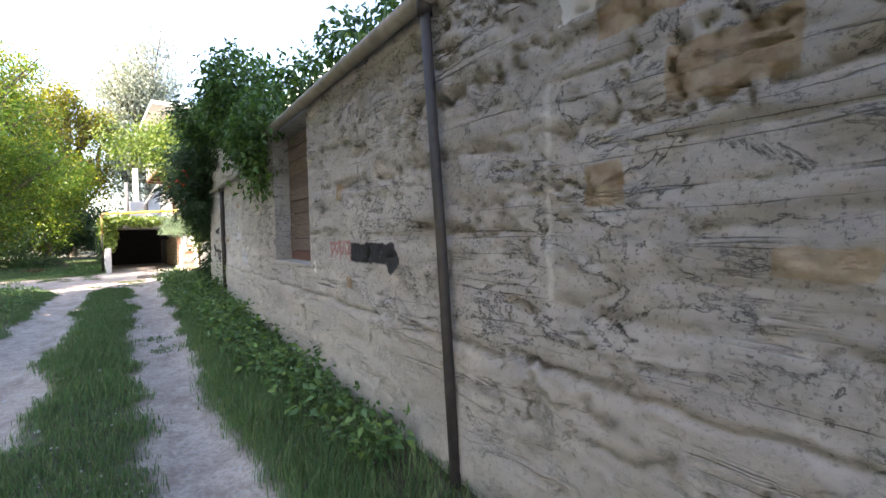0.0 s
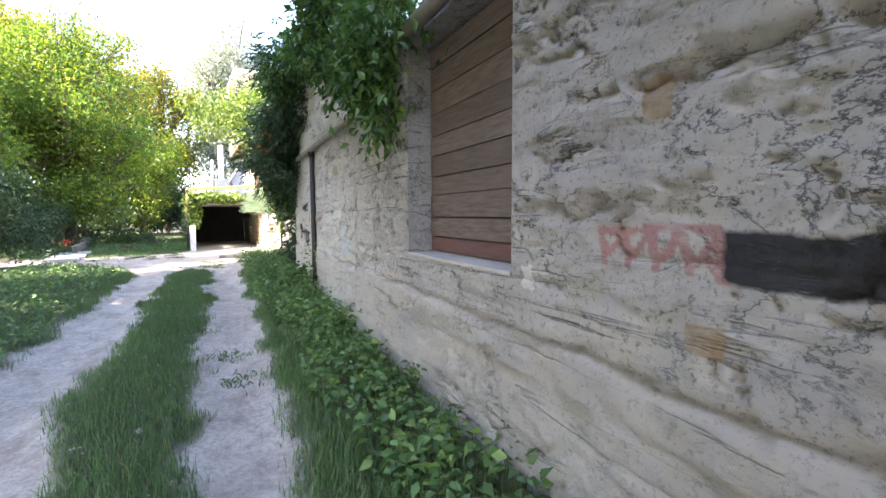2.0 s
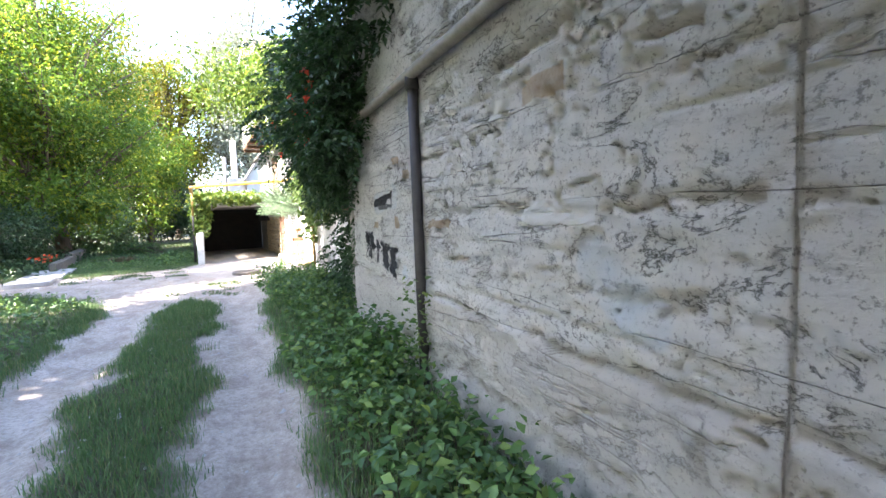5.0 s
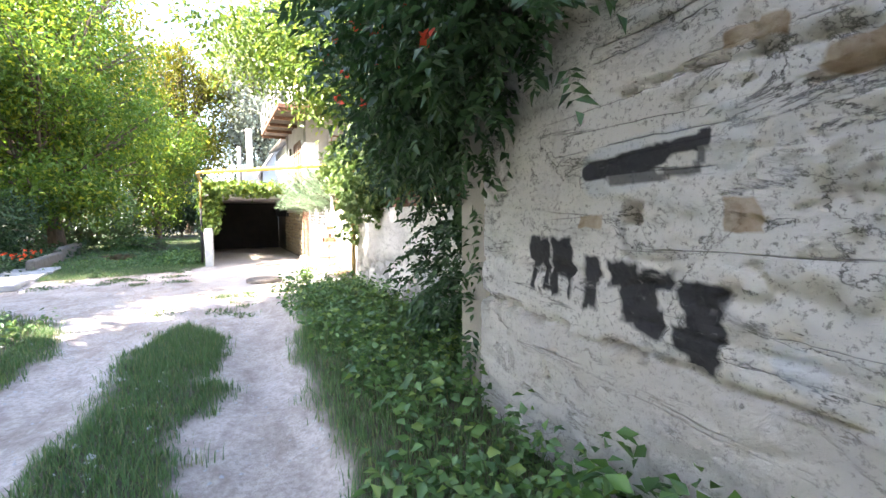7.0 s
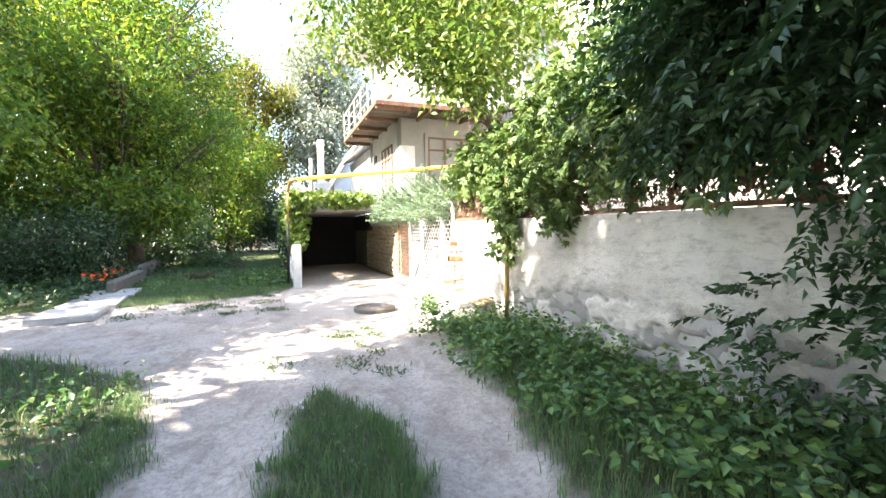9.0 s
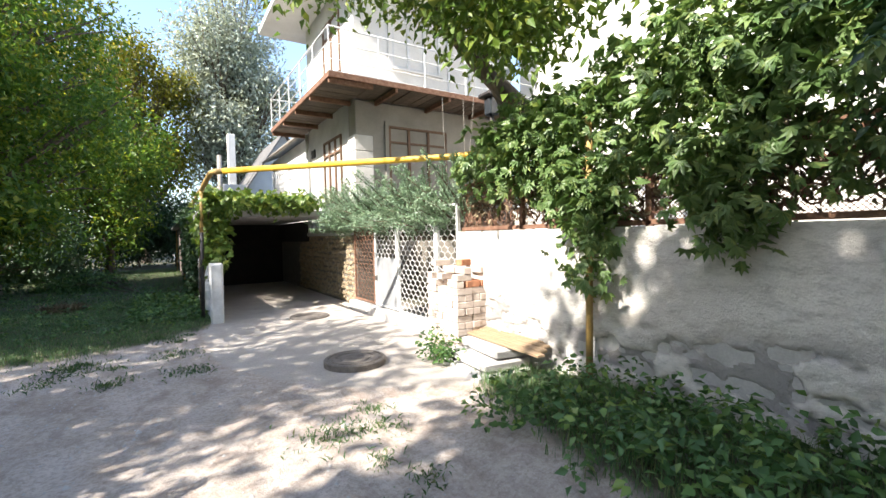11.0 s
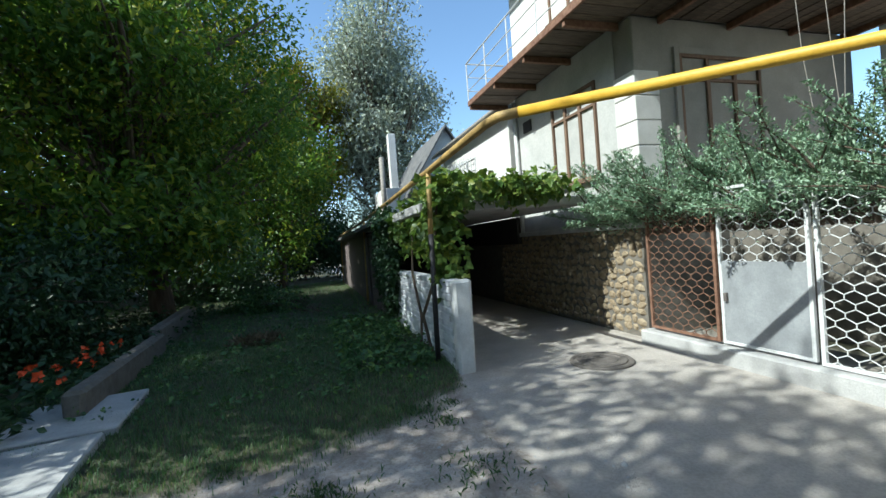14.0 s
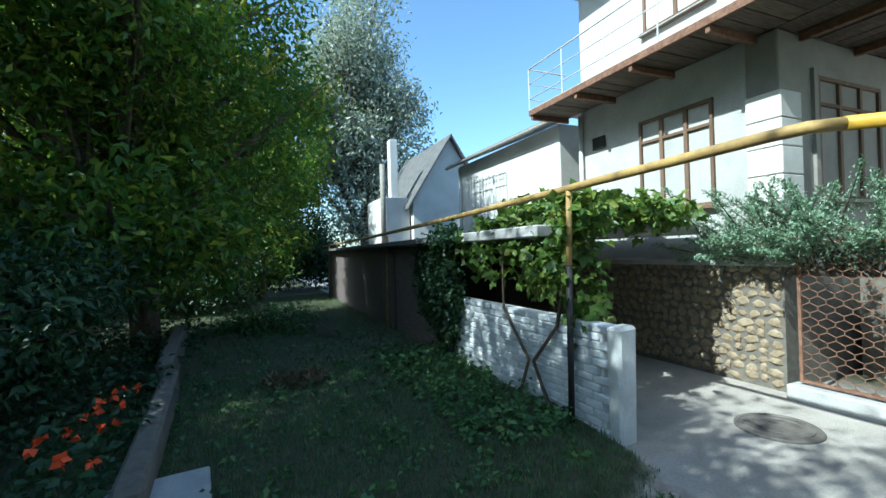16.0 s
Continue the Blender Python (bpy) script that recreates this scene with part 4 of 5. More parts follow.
for k in range(9):
    adopt(shed_door, box("board", (0.40, 33.6 + k * 0.16, -0.05), (0.445, 33.75 + k * 0.16, 1.95), M_BOARD, 0.004))
tagged(shed_door, "weathered plank door of the shed", "door")

# ---- neighbouring houses ----
h2 = empty("neighbour_house", (6, 34, 0))
N2 = lambda *a, **k: adopt(h2, box(*a, **k))
N2("wall", (4.05, 31.5, 1.4), (9.5, 37.2, 5.0), M_PLASTER, 0.02)
roof2 = mesh_obj("roof", [(3.7, 31.2, 4.95), (3.7, 37.5, 4.95), (7.0, 37.5, 6.3), (7.0, 31.2, 6.3), (3.7, 31.2, 5.07), (3.7, 37.5, 5.07), (7.0, 37.5, 6.42), (7.0, 31.2, 6.42)],
                 [(0, 1, 2, 3), (7, 6, 5, 4), (0, 4, 5, 1), (1, 5, 6, 2), (2, 6, 7, 3), (3, 7, 4, 0)], M_ROOF)
adopt(h2, roof2, tube("gutter", [(3.68, 31.2, 4.98), (3.68, 37.5, 4.98)], 0.06, M_GREYPIPE, 8), tube("downpipe", [(3.98, 37.0, 4.9), (3.98, 37.0, 2.4)], 0.05, M_WHITEMETAL, 8))
tagged(h2, "white rendered neighbouring house with a low dark roof", "house")
w2 = win_unit("neighbour_window", "y", 33.9, 36.2, 2.9, 4.3, 4.04, 3, M_WHITEMETAL)
bars = []
for k in range(12):
    y = 33.9 + k * 0.209
    bars.append(([(3.88, y, 2.8), (3.86, y, 4.35)], 0.012))
bars += [([(3.87, 33.9, z), (3.87, 36.2, z)], 0.012) for z in (2.9, 3.6, 4.25)]
adopt(w2, tubes("bars", bars, M_WHITEMETAL, 5))
tagged(w2, "barred window of the neighbouring house", "window")


def gable_house(name, x0, x1, y0, y1, eave, ridge, mat, label):
    root = empty(name, ((x0 + x1) / 2, (y0 + y1) / 2, 0))
    xm = (x0 + x1) / 2
    vs = [(x0, y0, 0), (x1, y0, 0), (x1, y0, eave), (xm, y0, ridge), (x0, y0, eave), (x0, y1, 0), (x1, y1, 0), (x1, y1, eave), (xm, y1, ridge), (x0, y1, eave)]
    fs = [(0, 1, 2, 3, 4), (9, 8, 7, 6, 5), (0, 4, 9, 5), (1, 6, 7, 2), (0, 5, 6, 1)]
    adopt(root, mesh_obj("wall", vs, fs, mat))
    for sgn, xe in ((-1, x0 - 0.3), (1, x1 + 0.3)):
        ze = eave - 0.3 * (ridge - eave) / (xm - x0)
        a = [(xm, y0 - 0.3, ridge + 0.03), (xm, y1 + 0.3, ridge + 0.03), (xe, y1 + 0.3, ze + 0.03), (xe, y0 - 0.3, ze + 0.03)]
        b = [(x, y, z + 0.12) for x, y, z in a]
        adopt(root, mesh_obj("roof", a + b, [(0, 1, 2, 3), (7, 6, 5, 4), (0, 4, 5, 1), (1, 5, 6, 2), (2, 6, 7, 3), (3, 7, 4, 0)], M_ROOF))
    return tagged(root, label, "house")


gable_house("far_house", 3.6, 7.2, 41.0, 47, 4.3, 7.1, M_PLASTER, "far white house with a steep dark gable roof")
chim = empty("chimney", (2.2, 40.6, 2))
adopt(chim, box("shaft", (2.75, 41.5, 2.2), (3.1, 41.9, 7.0), M_PLASTER, 0.02), tube("flue", [(2.3, 41.2, 2.2), (2.3, 41.2, 5.8)], 0.12, M_GREYPIPE, 10), box("block", (2.3, 41.35, 2.2), (3.55, 44, 4.4), M_PLASTER, 0.02))
tagged(chim, "white chimney and grey flue pipe", "chimney")
tagged(box("white_house_behind", (8.5, 17.0, 1.4), (12, 26.0, 9.0), M_PLASTER, 0.03), "sunlit white house wall behind the garden", "house")

# ---- low white brick wall ----
lowwall = tagged(box("low_wall", (0.56, 26.5, -0.2), (0.70, 30.3, 1.02), M_WHITEBRICK, 0.01), "low whitewashed brick wall beside the carport", "wall", kind="structure")
bm_me = box("brick", (0, 0, 0), (0.2, 0.235, 0.085), M_WHITEBRICK, 0.012)
bm_data = bm_me.data
bpy.data.objects.remove(bm_me)
for r in range(13):
    y = 26.42 + (0.12 if r % 2 else 0)
    while y < 30.2:
        b = new("brick", bm_data)
        b.matrix_world = pose(0.63 + random.uniform(-0.006, 0.006), y + 0.118, -0.10 + r * 0.094 + 0.04, 0, random.uniform(-1, 1), random.uniform(-1, 1))
        b.parent = lowwall
        b.matrix_parent_inverse = lowwall.matrix_world.inverted()
        y += 0.247
tagged(box("rendered_pier", (0.5, 26.22, -0.2), (0.74, 26.41, 1.12), M_WHITEMETAL, 0.03, jitter=0.015), "rough whitewashed pier end of the low wall", "pier", kind="structure")

# ---- yellow gas pipe ----
gas = empty("gas_pipe", (0.6, 26.9, 0))
adopt(gas, tube("run_yellow", [(3.75, 15.0, 3.05), (3.75, 18.5, 2.95), (3.74, 21.7, 2.78), (3.55, 22.05, 2.77), (0.62, 24.38, 2.69)], 0.047, M_YELLOW, 14),
      tube("run_faded", [(0.64, 24.365, 2.69), (0.49, 24.52, 2.69), (0.46, 24.75, 2.685), (0.47, 26.9, 2.63), (0.46, 30, 2.56), (0.44, 36, 2.46), (0.4, 46, 2.4)], 0.044, M_YELLOWOLD, 14),
      tube("post_upper", [(0.44, 26.87, 1.75), (0.47, 26.87, 2.6)], 0.036, M_YELLOWOLD, 10), tube("post_lower", [(0.41, 26.87, -0.1), (0.44, 26.87, 1.75)], 0.037, M_DARKMETAL, 10),
      tube("post", [(0.36, 34.2, -0.1), (0.42, 34.2, 2.42)], 0.036, M_YELLOWOLD, 10), tube("post", [(0.36, 44, -0.1), (0.4, 44, 2.5)], 0.036, M_YELLOWOLD, 10),
      tube("post", [(3.3, 19.43, -0.1), (3.33, 19.43, 2.7)], 0.036, M_YELLOWOLD, 10), tube("arm", [(3.33, 19.43, 2.7), (3.75, 19.43, 2.9)], 0.03, M_YELLOWOLD, 8))
tagged(gas, "overhead yellow painted gas pipe on thin posts", "pipe")


# ---- trees and bushes ----
def crown(cx, cy, cz, rx, ry, rz, n, r):
    """Blobs scattered through an uneven crown."""
    out = []
    for _ in range(n):
        d = Vector((random.gauss(0, 1), random.gauss(0, 1), random.gauss(0, 1))).normalized() * random.uniform(0.35, 1.0)
        s = r * random.uniform(0.7, 1.3)
        out.append((cx + d.x * rx, cy + d.y * ry, cz + d.z * rz, s, s, s * 0.75))
    return out


tree("walnut_tree", (-5.2, 35, 0), 15, crown(-5.6, 35.0, 7.4, 4.2, 4.6, 6.8, 58, 1.3) + crown(-6.0, 34.0, 2.9, 3.6, 3.8, 1.3, 22, 1.05), 52000, 0.2, M_GREEN_TREE, "broad green walnut tree over the shaded lawn", 0.28, (-0.6, 0))
tree("walnut_tree", (-10.0, 30.5, 0), 15, crown(-10.0, 31.0, 7.0, 3.4, 3.4, 6.6, 44, 1.4), 22000, 0.23, M_GREEN_TREE, "tall green tree with a leaning trunk", 0.25, (1.0, 0))
tree("walnut_tree", (-7.4, 26, 0), 10, crown(-7.9, 25.8, 6.2, 2.2, 3.2, 4.2, 34, 1.1), 17000, 0.19, M_GREEN_TREE, "leafy tree at the edge of the garden bed", 0.16, (-0.3, 0))
# trees whose backlit glow is painted as yellow leaves
tree("sunlit_tree", (-9, 47, 0), 19, crown(-9, 47, 10.5, 5.4, 4.0, 8.0, 42, 2.0), 24000, 0.34, M_YELLOW_TREE, "sunlit yellow-green tree behind the lawn", 0.3)
tree("sunlit_tree", (-1.3, 56, 0), 20, crown(-1.6, 56, 10.0, 3.6, 3.0, 8.6, 34, 1.8), 20000, 0.32, M_YELLOW_TREE, "sunlit yellow-green tree at the end of the lawn", 0.3)
tree("silver_poplar", (5.4, 58, 0), 24, crown(5.0, 58, 13, 4.6, 4.0, 10.5, 64, 2.0), 36000, 0.34, M_SILVER_TREE, "tall silver poplar with pale glittering leaves", 0.4, clump=0.6)
tree("silver_poplar", (-14.0, 62, 0), 22, crown(-13, 62, 12, 7.0, 4.0, 9.0, 40, 2.4), 16000, 0.45, M_SILVER_TREE, "silver poplar behind the garden trees", 0.4, clump=0.6)
tree("walnut_tree", (-2.6, 45, 0), 10, crown(-2.8, 45, 4.8, 2.6, 2.6, 4.6, 34, 1.3), 19000, 0.23, M_GREEN_TREE, "green tree at the end of the lawn", 0.2)
tree("walnut_tree", (-17, 44, 0), 16, crown(-17, 44, 8, 4.0, 5.0, 7.0, 34, 1.9), 13000, 0.36, M_GREEN_TREE, "tall green tree behind the garden", 0.3)
# unseen trees, added to block the sun from lane and walls
for ty in (-7, -1.5, 4, 9.5):
    tree("shade_tree", (-6.8, ty, 0), 15, crown(-6.6, ty, 8.8, 2.4, 3.4, 6.4, 70, 1.6), 17000, 0.5, M_GREEN_TREE, "large unseen leafy tree added to shade the lane", 0.3)
tree("shade_tree", (-7.0, 14, 0), 14, crown(-7.2, 14.4, 7.6, 2.2, 2.2, 4.4, 40, 1.2) + crown(-7.2, 16.2, 9.0, 1.5, 1.8, 1.6, 24, 0.8), 19000, 0.4, M_GREEN_TREE, "large unseen leafy tree added to shade the garden wall", 0.3)
tree("shade_tree", (-8.9, 21.6, 0), 11, crown(-8.8, 21.6, 6.2, 1.8, 2.6, 4.8, 30, 0.9), 9500, 0.22, M_GREEN_TREE, "smaller unseen leafy tree added to dapple the clearing", 0.18)
tree("shrub", (-4.8, 19.2, 0), 4.2, crown(-4.9, 19.2, 2.0, 1.5, 1.6, 1.5, 20, 0.8), 15000, 0.13, M_DARK_BUSH, "dense dark green shrub beside the lane", 0.07, category="bush", clump=0.18)
tree("shrub", (-7.5, 28, 0), 2.6, crown(-6.6, 29, 1.2, 1.8, 4.2, 1.0, 22, 0.85), 14000, 0.13, M_DARK_BUSH, "dark shrub bank below the trees", 0.06, category="bush", clump=0.2)
tree("shrub", (-6.5, 40, 0), 3.0, crown(-5.4, 43, 1.6, 4.0, 4.0, 1.5, 28, 1.3), 15000, 0.2, M_DARK_BUSH, "dark undergrowth at the end of the lawn", 0.06, category="bush", clump=0.25)
tree("shrub", (-1.5, 50, 0), 4.0, crown(-1.8, 50.5, 2.0, 3.4, 1.6, 1.9, 20, 1.3), 9000, 0.24, M_DARK_BUSH, "dark thicket closing the lawn", 0.06, category="bush", clump=0.3)
tree("shrub", (0.4, 49.5, 0), 3.2, crown(0.4, 49.5, 1.5, 1.8, 1.2, 1.5, 14, 1.0), 5000, 0.24, M_DARK_BUSH, "dark bushes beyond the shed", 0.06, category="bush", clump=0.3)
tree("shrub", (-11, 30, 0), 4.4, crown(-11.2, 29.5, 2.4, 2.2, 6.0, 2.3, 34, 1.3), 16000, 0.34, M_DARK_BUSH, "tall dark shrubs closing the garden", 0.06, category="bush", clump=0.25)
tree("shrub", (-12, 38, 0), 4.0, crown(-13, 42, 2.2, 4.0, 9.0, 2.4, 34, 1.8), 13000, 0.4, M_DARK_BUSH, "dark hedge of shrubs behind the garden", 0.06, category="bush", clump=0.3)
tree("shrub", (-9.5, 18, 0), 3.0, crown(-10, 18, 1.5, 1.6, 5.0, 1.6, 22, 1.1), 9000, 0.26, M_DARK_BUSH, "dark hedge under the roadside trees", 0.06, category="bush", clump=0.25)
tree("shrub", (-1.0, 33.5, 0), 0.6, crown(-2.6, 35.5, 0.15, 1.3, 0.8, 0.2, 12, 0.4), 4200, 0.12, M_HERB, "low leafy patch of plants on the lawn", 0.02, category="bush", clump=0.12)
gt = empty("garden_tree", (4.5, 21.0, 1.4))
adopt(gt, tubes("trunk", [([(4.6, 20.9, 1.3), (4.5, 21.05, 2.6), (4.27, 21.37, 3.4), (3.95, 21.9, 4.1), (3.75, 22.4, 4.8), (3.5, 22.9, 6.0)], [0.2, 0.17, 0.15, 0.13, 0.11, 0.06]),
                          ([(4.4, 21.2, 3.0), (4.3, 21.75, 3.5), (4.25, 22.3, 4.4), (4.4, 22.8, 5.6)], [0.12, 0.09, 0.07, 0.03]),
                          ([(3.95, 21.9, 4.1), (3.5, 20.8, 4.7), (3.2, 19.6, 5.2)], [0.09, 0.05, 0.02]), ([(3.75, 22.4, 4.8), (3.1, 22.0, 5.4), (2.6, 21.4, 5.7)], [0.06, 0.04, 0.02])], M_BARK, 9),
      leaf_mesh("foliage", *clumps(15000, crown(2.4, 21.3, 5.5, 1.8, 1.6, 0.9, 15, 0.55) + crown(3.4, 20.4, 5.3, 1.0, 1.9, 0.7, 11, 0.55) + crown(3.8, 22.6, 6.3, 0.9, 0.8, 0.6, 5, 0.5) + crown(3.9, 18.4, 4.4, 0.6, 1.4, 0.6, 6, 0.5) + crown(3.3, 20.4, 4.3, 0.9, 1.8, 0.7, 11, 0.5), 0.3, 0.22), 0.13, M_GRAPE, 0.5))
tagged(gt, "old garden tree with a thick leaning forked trunk", "tree")


# ---- climbers ----
def climber(name, blobs, n, leaf, mat, label, width=0.5, leaflets=1, droop=0.5, stems=None, clump=0.12, flowers=0, shell=0.5):
    c = blobs[0]
    root = empty(name, c[:3])
    P, D = clumps(n, blobs, shell, clump, 8)
    adopt(root, leaf_mesh("foliage", P, D, leaf, mat, width, droop, 0.55, leaflets=leaflets))
    if stems:
        adopt(root, tubes("stem", stems, M_BARK, 6))
    return tagged(root, label, "climbing plant")


def pinnate_vine(name, blobs, n, leaf, pairs, mat, label, stems, shell=0.6):
    """A climber whose leaves are feathers: leaflets in pairs along a drooping stalk, with one at the tip."""
    root = empty(name, blobs[0][:3])
    P, D = clumps(n, blobs, shell, 0.13, 5)
    n = len(P)
    out = D + rng.normal(0, 0.45, (n, 3)) + np.array([-0.35, -0.15, -0.25])
    out /= np.linalg.norm(out, axis=1, keepdims=True) + 1e-9
    side = np.cross(out, np.array([0, 0, 1.0]) + rng.normal(0, 0.25, (n, 3)))
    side /= np.linalg.norm(side, axis=1, keepdims=True) + 1e-9
    L = leaf * rng.uniform(0.7, 1.3, (n, 1))
    at, way = [], []
    for k in range(pairs):
        u = 0.25 + 0.7 * k / pairs
        c = P + out * L * u + np.array([0, 0, -1.0]) * L * 0.35 * u * u
        for sg in (-1, 1):
            at.append(c), way.append(side * sg + out * 0.5)
    at.append(P + out * L * 0.95 + np.array([0, 0, -1.0]) * L * 0.33), way.append(out)
    adopt(root, leaf_mesh("foliage", np.concatenate(at), np.concatenate(way) * 2.2, leaf * 0.34, mat, 0.46, 0.35, 0.16), tubes("stem", stems, M_BARK, 6))
    return tagged(root, label, "climbing plant")


pinnate_vine("trumpet_vine", [(2.5, 13.4, 2.9, 0.45, 0.9, 0.8), (2.4, 13.0, 3.6, 0.5, 1.0, 0.7), (2.5, 14.2, 3.2, 0.7, 1.0, 0.9), (2.8, 15.2, 2.9, 0.6, 1.0, 0.8), (2.5, 12.2, 3.9, 0.35, 0.8, 0.5),
                              (2.3, 13.5, 2.4, 0.35, 0.5, 0.35), (3.1, 15.8, 2.6, 0.45, 0.8, 0.6), (2.75, 14.6, 2.3, 0.5, 0.6, 0.45), (3.3, 16.8, 2.7, 0.4, 0.6, 0.6), (2.7, 14.8, 3.8, 0.8, 1.2, 0.6),
                              (3.3, 16.0, 3.5, 0.6, 1.2, 0.6), (1.9, 13.3, 2.75, 0.25, 0.5, 0.3), (2.15, 12.6, 2.6, 0.22, 0.4, 0.3), (3.7, 15.0, 3.0, 0.4, 1.0, 0.9), (3.8, 16.4, 3.0, 0.4, 1.0, 0.9),
                              (2.95, 13.95, 1.2, 0.25, 0.2, 1.0), (3.15, 15.1, 0.7, 0.25, 0.6, 0.45), (3.0, 14.4, 1.0, 0.3, 0.4, 0.9), (3.2, 15.1, 1.8, 0.25, 0.5, 0.3), (2.3, 12.6, 4.6, 0.5, 1.0, 0.5)], 5000, 0.24, 5, M_VINE_DARK,
             "dark trumpet vine tumbling over the end of the wall", [([(3.0, 13.95, 0), (2.95, 13.98, 1.4), (2.6, 14.0, 2.8)], [0.05, 0.04, 0.02]), ([(3.25, 14.3, 0), (3.2, 14.2, 1.5), (3.0, 14.2, 2.8)], [0.03, 0.025, 0.02])])
climber("trumpet_vine_core", [(2.9, 14.3, 3.0, 0.4, 0.5, 0.9), (3.2, 15.4, 3.0, 0.4, 0.9, 0.8), (2.6, 13.4, 3.3, 0.3, 0.6, 0.8), (3.0, 14.0, 2.0, 0.25, 0.2, 0.8), (3.6, 16.4, 3.0, 0.3, 0.8, 0.7)], 9000, 0.12, M_VINE_DARK,
        "old inner growth of the trumpet vine", 0.6, stems=[([(3.3, 14.6, 0.5), (3.2, 14.5, 1.8), (3.1, 14.5, 3.0)], [0.03, 0.02, 0.01])])
climber("wall_vine", [(2.0, 7.2, 3.0, 0.25, 0.6, 0.45), (2.05, 8.0, 3.3, 0.3, 0.6, 0.4), (2.0, 6.8, 2.5, 0.14, 0.3, 0.3), (2.2, 9.4, 4.2, 0.35, 0.9, 0.35), (2.3, 10.8, 4.3, 0.35, 0.9, 0.3), (2.2, 12.0, 4.3, 0.4, 0.8, 0.45), (1.9, 6.6, 3.2, 0.2, 0.6, 0.3), (2.0, 8.6, 3.8, 0.3, 0.6, 0.5),
                      (2.0, 8.2, 4.3, 0.4, 0.7, 0.45), (2.2, 5.6, 3.5, 0.25, 0.7, 0.25), (2.3, 4.2, 3.6, 0.3, 0.6, 0.2), (2.2, 3.0, 3.65, 0.3, 0.45, 0.35), (2.2, 7.2, 3.8, 0.3, 0.7, 0.35)],
        11000, 0.105, M_WALLVINE, "green vine hanging over the boarded window", 0.5, clump=0.10)
climber("creeper", [(3.5, 21.2, 2.5, 0.3, 0.5, 0.35), (3.45, 20.3, 2.5, 0.35, 0.6, 0.45), (3.45, 19.4, 2.45, 0.35, 0.6, 0.5), (3.4, 18.4, 2.45, 0.35, 0.6, 0.5), (3.4, 17.3, 2.5, 0.4, 0.8, 0.6), (3.4, 16.2, 2.5, 0.4, 0.8, 0.6),
                    (3.3, 19.35, 1.55, 0.16, 0.24, 0.5), (3.3, 18.15, 1.6, 0.16, 0.22, 0.4), (3.5, 18.0, 3.1, 0.4, 1.4, 0.4), (3.3, 19.4, 2.0, 0.24, 0.32, 0.4), (3.3, 18.1, 1.9, 0.2, 0.3, 0.4), (3.5, 16.8, 3.2, 0.4, 1.0, 0.5), (3.6, 20.4, 2.9, 0.3, 0.9, 0.25)], 6800, 0.115, M_CREEPER,
        "five-leaved creeper draped over the iron fence", 0.46, leaflets=5, clump=0.12)
climber("dry_creeper", [(3.66, y, 2.1, 0.07, 0.55, 0.4) for y in (14.8, 15.9, 17.0, 18.1, 19.2, 20.3, 21.3)], 5200, 0.09, M_HAY, "dry brown creeper stems behind the fence mesh", 0.4, clump=0.07)
climber("grape_vine", [(0.7, 27.0, 2.2, 0.3, 0.3, 0.3), (1.4, 27.3, 2.4, 0.7, 0.25, 0.16), (2.4, 27.3, 2.4, 0.7, 0.25, 0.14), (0.75, 28.0, 1.9, 0.2, 0.7, 0.5), (0.7, 29.2, 2.0, 0.2, 0.7, 0.4), (0.7, 27.0, 1.5, 0.22, 0.25, 0.5), (1.4, 28.5, 2.5, 0.7, 0.9, 0.15), (2.6, 28.6, 2.5, 0.7, 0.9, 0.12)],
        2600, 0.13, M_GRAPE, "grape vine trained over the carport", 0.85, leaflets=3, stems=[([(0.45, 27.3, -0.05), (0.42, 27.6, 0.5), (0.5, 27.2, 1.0), (0.6, 27.0, 2.2)], [0.03, 0.028, 0.025, 0.015]), ([(0.45, 28.0, -0.05), (0.42, 27.7, 0.5), (0.48, 28.4, 1.1), (0.6, 28.6, 2.2)], [0.025, 0.025, 0.02, 0.012])], clump=0.1)
climber("ivy", [(0.42, 30.4, 1.1, 0.10, 0.6, 1.0), (0.42, 31.2, 1.4, 0.10, 0.6, 0.8), (0.35, 30.2, 2.2, 0.2, 0.5, 0.15)], 5200, 0.085, M_DARK_BUSH, "dark ivy covering the shed corner", 0.8, clump=0.07)


def juniper():
    root = empty("juniper", (3.7, 24, 1.45))
    runs, P, D = [], [], []
    for k in range(230):
        y = random.uniform(22.0, 27.4)
        st = Vector((3.85, y + random.uniform(-0.3, 0.3), 1.5))
        en = Vector((random.uniform(2.7, 3.9), y + random.uniform(-0.7, 0.7), random.uniform(1.7, 2.75)))
        mid = st.lerp(en, 0.5) + Vector((0, 0, 0.12))
        runs.append(([st, mid, en], [0.018, 0.012, 0.004]))
        for j in range(270):
            u = random.uniform(0.25, 1.05)
            q = st.lerp(mid, u * 2) if u < 0.5 else mid.lerp(en, u * 2 - 1)
            w = 0.10 * (1.2 - u)
            P.append((q.x + random.gauss(0, w), q.y + random.gauss(0, w), q.z + random.gauss(0, w * 0.7)))
            dd = (en - st).normalized()
            D.append((dd.x, dd.y, dd.z + 0.3))
    adopt(root, tubes("branch", runs, M_BARK, 5), leaf_mesh("foliage", np.array(P), np.array(D) * 1.4, 0.048, M_JUNIPER, 0.34, 0.1, 0.7))
    return tagged(root, "spreading grey-green juniper leaning over the fence", "bush")


juniper()


